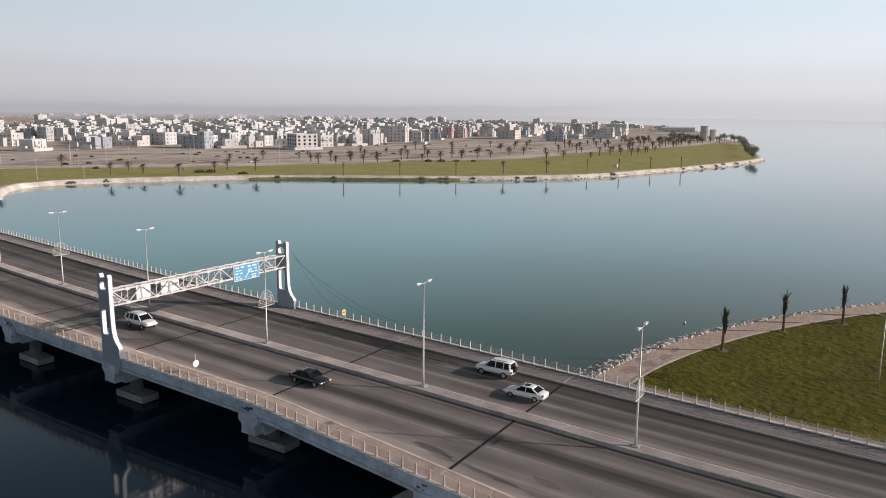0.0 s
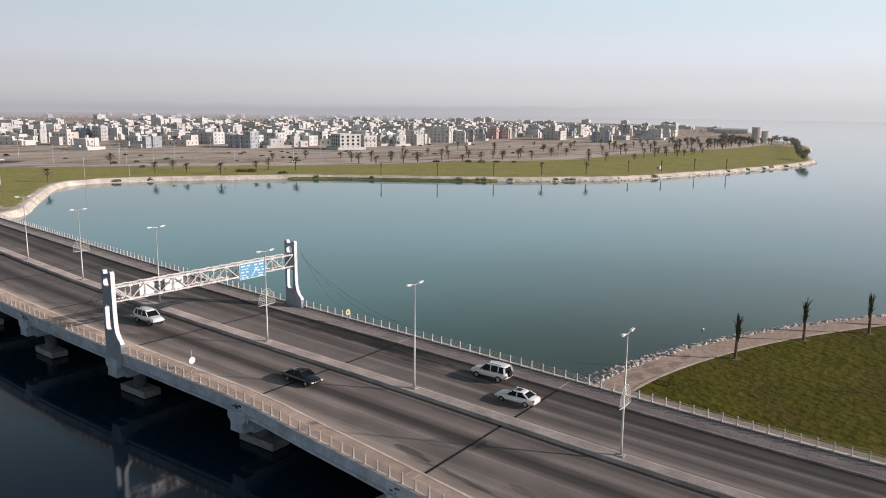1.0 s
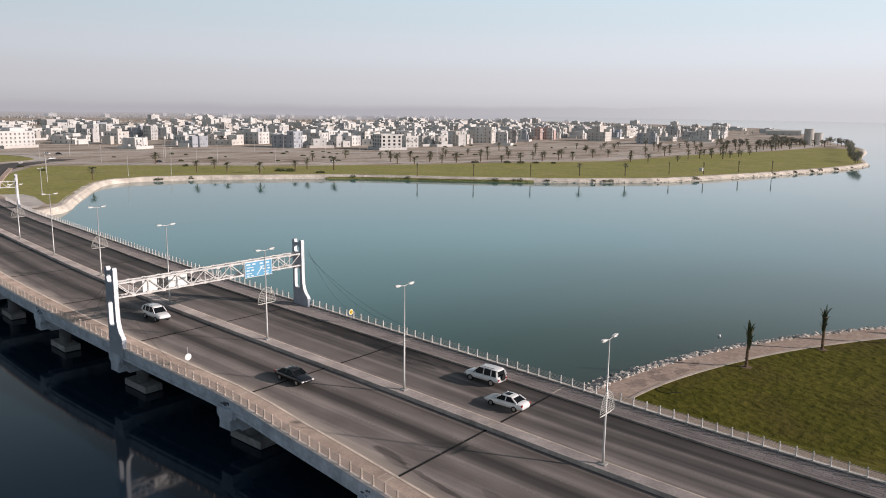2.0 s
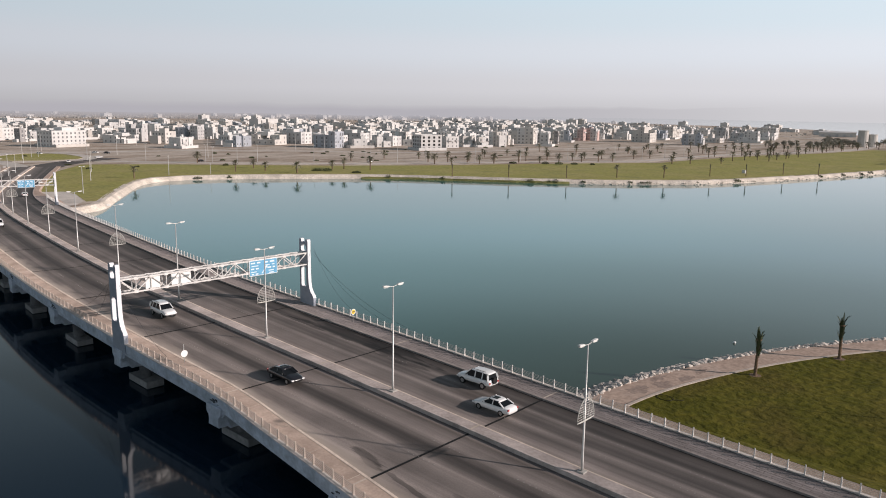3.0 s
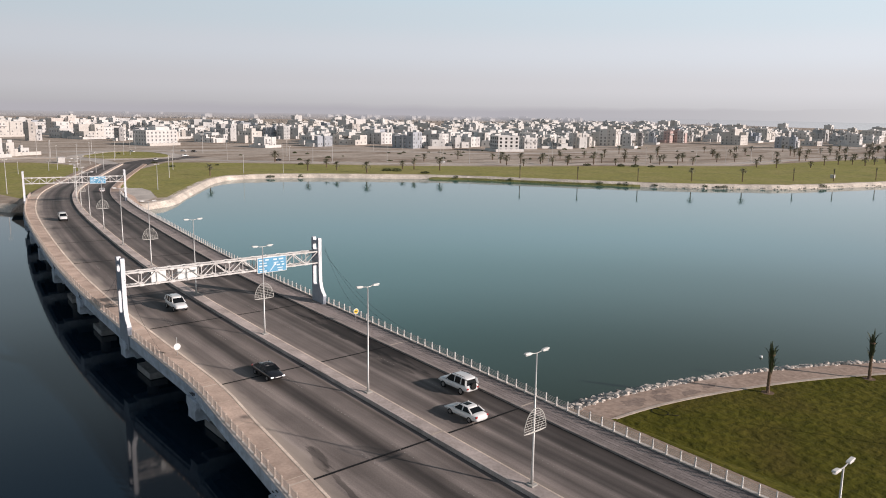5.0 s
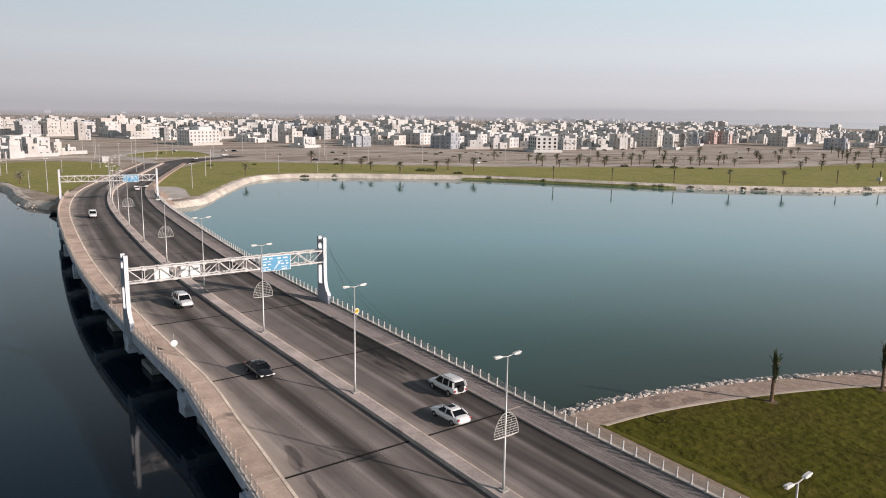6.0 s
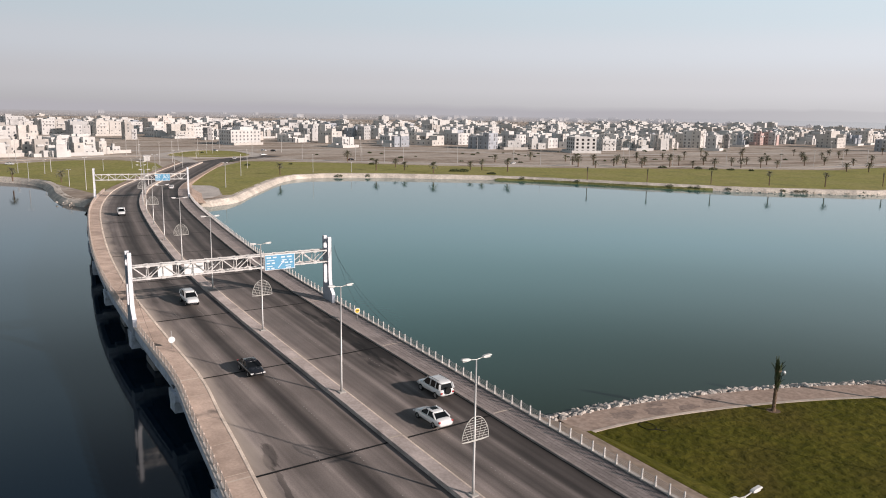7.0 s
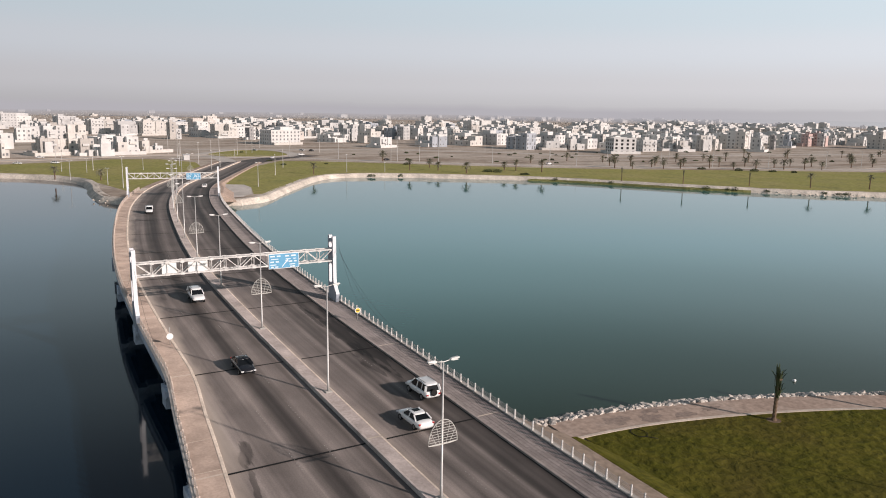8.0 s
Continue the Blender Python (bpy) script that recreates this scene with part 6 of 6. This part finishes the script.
        bend = [(-g, g), (-g, -g), (g, -g), (g, g), (g - 0.25, g), (g - 0.25, 0.25 - g), (0.25 - g, 0.25 - g), (0.25 - g, g)]
        Shape().prism(bend[::-1], -0.2, 2.3, lambda a, b, z: (a, b, z)).done("yard_wall", WALLS["w"] if r.random() < 0.6 else WALLS["c"], ob)


house(-765, 124, 10.2, 20.0, "t")
house(-905, 170, 20.6, 22.1, "p")
house(-794, 176, 18.2, 17.2, "c")
house(-802, 195, 15.9, 13.2, "c")
house(-1212, 283, 22.5, 17.3, "w")
house(-1278, 329, 27.2, 15.0, "w")
house(-743, 194, 6.8, 14.5, "d")
house(-766, 208, 9.1, 9.7, "g")
house(-651, 201, 18.5, 15.7, "w", "block", 19, 29.0)
house(-781, 260, 9.4, 13.1, "t")
house(-910, 328, 22.5, 21.4, "g")
house(-720, 287, 14.1, 19.6, "g")
house(-740, 308, 12.1, 19.8, "w")
house(-859, 376, 18.4, 16.5, "t")
house(-587, 272, 11.1, 10.1, "w")
house(-757, 348, 9.5, 14.3, "b")
house(-741, 356, 10.7, 17.0, "g")
house(-751, 376, 11.3, 14.5, "w")
house(-760, 394, 8.9, 14.2, "g")
house(-840, 452, 14.8, 11.0, "w")
house(-591, 323, 14.6, 10.7, "b")
house(-640, 366, 8.4, 17.1, "c")
house(-750, 443, 12.6, 18.9, "t")
house(-679, 429, 16.6, 14.5, "b")
house(-695, 458, 8.2, 14.0, "g")
house(-542, 385, 20.4, 16.8, "b")
house(-1114, 699, 16.9, 19.1, "w")
house(-601, 447, 7.4, 16.4, "g")
house(-529, 405, 12.0, 8.7, "w", facing=-18)
house(-531, 430, 14.0, 10.9, "w", facing=-18)
house(-722, 557, 16.4, 15.2, "c")
house(-794, 641, 7.9, 22.4, "d")
house(-558, 477, 13.2, 14.9, "w")
house(-471, 433, 17.5, 15.5, "w", "frame", -22)
house(-492, 477, 12.7, 11.9, "w", facing=-18)
house(-500, 507, 9.9, 11.3, "c", facing=-18)
house(-487, 513, 9.1, 10.7, "w", facing=-18)
house(-490, 537, 12.3, 16.7, "w", facing=-18)
house(-519, 605, 23.9, 20.3, "c")
house(-471, 584, 8.9, 14.4, "w")
house(-499, 633, 5.4, 16.0, "d")
house(-524, 680, 8.8, 15.2, "b")
house(-550, 739, 10.4, 15.5, "r")
house(-546, 757, 12.4, 16.9, "r")
house(-562, 799, 5.5, 17.7, "w")
house(-485, 774, 20.5, 21.1, "c")
house(-537, 905, 20.4, 19.8, "c")
house(-412, 754, 18.4, 13.7, "b")
house(-668, 1207, 7.8, 13.8, "w")
house(-509, 993, 17.1, 18.3, "g")
house(-417, 888, 20.5, 16.4, "w")
house(-484, 1081, 22.9, 18, "c")
house(-500, -1, 4.4, 10.1, "c")
house(-712, -2, 9.6, 14.2, "w")
house(-522, 20, 11.6, 12.8, "t")
house(-524, 29, 7.8, 11.5, "c")
house(-528, 37, 6.5, 12.4, "c")
house(-515, 44, 6.6, 12.9, "t")
house(-510, 53, 10.5, 12.5, "w")
house(-527, 67, 14.3, 14.1, "w")
house(-534, 80, 7.1, 9.9, "c")
house(-546, 89, 6.6, 4.7, "w")
house(-794, 3, 12.1, 13.2, "g")
house(-736, 20, 17.8, 15.8, "w")
house(-733, 37, 15.4, 17.4, "c")
house(-905, 62, 24.1, 19.7, "c")
house(-868, 87, 16.4, 18.0, "g")
house(-872, 111, 25.5, 18.2, "c")
house(-1183, -40, 32.1, 22.9, "g")
house(-1059, 26, 19.0, 21.2, "g")
house(-962, 147, 22.4, 15.6, "g")
house(-1078, 203, 21.8, 23.2, "c")
house(-455, 820, 14, 10, "w")
house(-440, 850, 16, 11, "c")
house(-452, 935, 18, 12, "g")
house(-470, 965, 13, 12, "w")
house(-452, 1010, 15, 11, "w")
house(-500, 1110, 20, 12, "w")
house(-560, 1160, 24, 11, "c")
house(-520, 860, 15, 14, "b")
house(-560, 960, 18, 14, "w")
house(-600, 1060, 20, 13, "g")
house(-640, 1130, 22, 12, "w")
house(-298, 904, 8.0, 21.8, "c", "tower")
house(-291, 912, 7.5, 16.5, "c", "tower")


hall = thing("warehouse", Matrix.Translation((-470, 1290, 1.9)) @ Matrix.Rotation(0.35, 4, "Z"), "long low pale warehouse behind the cape", "warehouse")
Shape().box(-26, -9, 0, 26, 9, 6.5).done("wall", WALLS["c"], hall)
Shape().prism([(-9.6, 6.5), (9.6, 6.5), (9.6, 6.9), (0, 8.6), (-9.6, 6.9)], -26.6, 26.6, lambda a, b, d: (d, a, b)).done("roof", WALLS["w"], hall, "low pale sheet roof")
for k in range(5):
    Shape().box(-20.5 + 10 * k - 2, -9.12, 0, -20.5 + 10 * k + 2, -8.95, 4.4).done("door", WALLS["g"], hall, "grey roller door")


# further houses, street by street, behind the front rows
def front_line(y):
    """How far back (x) the built-up land begins at this y."""
    return stepwise(((-500, -520), (0, -530), (90, -560), (120, -740), (200, -760), (300, -640), (420, -545), (500, -490), (600, -470), (700, -500), (800, -470), (900, -425), (1000, -430), (1200, -455), (1400, -560), (1700, -720), (2200, -1500)), y)


def small_house(w, d, h, tone, seed):
    """A stepped flat-roofed house: main block, bay, stair head, low annex, a few windows."""
    r = random.Random(seed)
    wall = WALLS[tone]
    ob = thing("house", Matrix.Identity(4), f"{TONES[tone]} flat-roofed town house with small dark windows", "house", "houses of the town")
    for name, mat, boxes in house_boxes(w, d, h, r, tone):
        for x0, y0, z0, x1, y1, z1 in boxes[::3] if name == "wall" else boxes:
            Shape().shell(x0, y0, x1, y1, z0, z1, z1 + (0.9 if name == "wall" else 0.25)).done(name, mat, ob)
    floors = max(1, round(h / 3.6))
    put_windows(ob, w - 1.2, d + 0.7, floors, h, 4, (1,), 1.25, blank=0.15)
    put_windows(ob, w + 0.7, d, floors, h, 3, (3,), 1.25, blank=0.15)
    return ob


def house_boxes(w, d, h, r, tone):
    wall, pale = WALLS[tone], WALLS["w"]
    first, rest = [], []
    for n, (a, b, c, e, z) in enumerate(house_cells(w, d, h, r, (0, 0, 0, 0, 0, 1), True)):
        (rest if n and r.random() < 0.25 else first).extend([(a, b, 0, c, e, z), (a - 0.1, b - 0.1, z, c + 0.1, b + 0.3, z + 0.9), (c - 0.3, b + 0.3, z, c + 0.1, e, z + 0.9)])
    out = [("wall", wall, first)] + ([("wall", pale, rest)] if rest else [])
    k = w * r.uniform(0.12, 0.26)
    sx, sy = r.uniform(-0.2, 0.2) * w, r.uniform(-0.2, 0.2) * d
    out.append(("stair_head", pale if r.random() < 0.5 else wall, [(sx - k, sy - k, h, sx + k, sy + k * 0.8, h + r.uniform(2.4, 3.6))]))
    if r.random() < 0.7:
        out.append(("bay", pale if r.random() < 0.5 else wall, [(w / 2, -d * r.uniform(0.1, 0.45), 0, w / 2 + r.uniform(1.5, 3.5), d * r.uniform(0.0, 0.4), h * r.uniform(0.5, 0.95))]))
    if r.random() < 0.6:
        out.append(("annex", pale if r.random() < 0.4 else wall, [(-w * r.uniform(0.2, 0.5), -d / 2 - r.uniform(3, 6), 0, w * r.uniform(0.0, 0.4), -d / 2, h * r.uniform(0.35, 0.7))]))
    return out


patterns = [small_house(town_rnd.uniform(14, 26), town_rnd.uniform(12, 20), town_rnd.choice((4.5, 6.5, 7, 7.5, 8, 8.5, 10)), tone, 50 + i) for i, tone in enumerate("wcwgtwwgbwcgwpwgcw")]
fresh = list(patterns)
taken = [(ob.location.x, ob.location.y) for ob in scene.objects if ob.name.startswith("house") and ob not in patterns]
spots = []
c8, s8 = math.cos(STREETS), math.sin(STREETS)
for i in range(0, 46):
    for j in range(-26, 80):
        u, v = -430 - 24 * i - (7 if i % 2 else 0), 21 * j + (8 if j % 3 == 0 else 0)
        x, y = u * c8 - v * s8 + town_rnd.uniform(-4, 4), u * s8 + v * c8 + town_rnd.uniform(-3, 3)
        depth = front_line(y) - x
        if depth < 6 or depth > 950 or y > 1350 or y < -420:
            continue
        chance = 0.72 if depth < 300 else 0.5 if depth < 550 else 0.22
        if y < 330 and depth < 400:
            chance *= (0.5 if depth < 220 else 0.22) * (0.4 if y < 140 else 1.0)
        chance *= stepwise(((-0.3, 0.15), (-0.05, 0.55), (0.12, 1.15)), noise.noise((x * 0.009, y * 0.009, 4.0)))
        if town_rnd.random() > chance or any((x - a) ** 2 + (y - b) ** 2 < 19**2 for a, b in taken):
            continue
        taken.append((x, y))
        spots.append((math.hypot(x, y), x, y))
spots.sort()
for n, (_, x, y) in enumerate(spots[:110]):
    m = Matrix.Translation((x, y, 1.95)) @ Matrix.Rotation(street_turn(y) + town_rnd.uniform(-0.2, 0.2), 4, "Z")
    if fresh:
        fresh.pop().matrix_basis = m
    else:
        copy_thing(town_rnd.choice(patterns), m)
rows_of = {}
far_panes = Shape()


def far_windows(turn, w, d, h):
    """Window panes on the two walls that look to the lagoon, for a house of the far rows."""
    floors = max(1, round(h / 3.5))
    for f in range(floors):
        z = (f + 0.55) * h / floors
        for k in range(int(w / 4.2)):
            a = (k + 0.5) * w / int(w / 4.2) - w / 2
            if town_rnd.random() < 0.75:
                far_panes.add([turn @ Vector((a + i, -d / 2 - 0.35 + j, z + q)) for q in (-0.8, 0.8) for j in (-0.06, 0.1) for i in (-0.6, 0.6)], BOX)
        for k in range(int(d / 4.6)):
            b = (k + 0.5) * d / int(d / 4.6) - d / 2
            if town_rnd.random() < 0.75:
                far_panes.add([turn @ Vector((w / 2 + 0.35 + i, b + j, z + q)) for q in (-0.8, 0.8) for j in (-0.6, 0.6) for i in (-0.1, 0.06)], BOX)


for _, x, y in spots[110:]:
    # mostly pale walls, standing in for the haze over these rows
    tone = town_rnd.choice("wwwwcctggb")
    turn = Matrix.Translation((x, y, 1.95)) @ Matrix.Rotation(street_turn(y) + town_rnd.uniform(-0.1, 0.1), 4, "Z")
    w, d, h = town_rnd.uniform(13, 27), town_rnd.uniform(12, 21), town_rnd.choice((3.8, 4.5, 6, 7, 7.5, 8.5))
    far_windows(turn, w, d, h)
    for name, mat, boxes in house_boxes(w, d, h, town_rnd, tone):
        s = rows_of.setdefault(mat.name, (Shape(), mat))[0]
        for x0, y0, z0, x1, y1, z1 in boxes:
            s.add([turn @ Vector((a, b, c)) for c in (z0, z1) for b in (y0, y1) for a in (x0, x1)], BOX)
# the town goes on, thinner and thinner, towards the horizon
for k in range(1100):
    away, turn_to = 1150 + 2350 * town_rnd.random() ** 1.3, radians(town_rnd.uniform(109, 186))
    x, y = away * math.cos(turn_to), away * math.sin(turn_to)
    if x > (-760 - 0.18 * max(0, y) if y < 1100 else -470) or not inland(x, y):
        continue
    if town_rnd.random() > stepwise(((109, 0.12), (122, 0.3), (130, 0.5), (142, 0.55), (152, 0.2), (165, 0.1), (186, 0.06)), math.degrees(turn_to)):
        continue
    if noise.noise((x * 0.0022, y * 0.0022, 5.0)) < -0.22:
        continue
    turn = Matrix.Translation((x, y, 1.9)) @ Matrix.Rotation(street_turn(y) + town_rnd.uniform(-0.2, 0.2), 4, "Z")
    w, d, h = town_rnd.uniform(12, 30), town_rnd.uniform(12, 24), town_rnd.choice((5, 6, 7, 8, 9, 10, 12))
    # paler still: haze put into the choice of wall colour
    for name, mat, boxes in house_boxes(w, d, h, town_rnd, town_rnd.choice("wwwccg")):
        s = rows_of.setdefault(mat.name, (Shape(), mat))[0]
        for x0, y0, z0, x1, y1, z1 in boxes:
            s.add([turn @ Vector((a, b, c)) for c in (z0, z1) for b in (y0, y1) for a in (x0, x1)], BOX)
tagged(far_panes.done("far_windows", window_glass, None, "dark window panes of the far house rows"), category="windows", kind="stuff")
for s, mat in rows_of.values():
    tagged(s.done("far_houses", mat, None, "far rows of pale flat-roofed houses in the haze"), category="houses", kind="stuff")
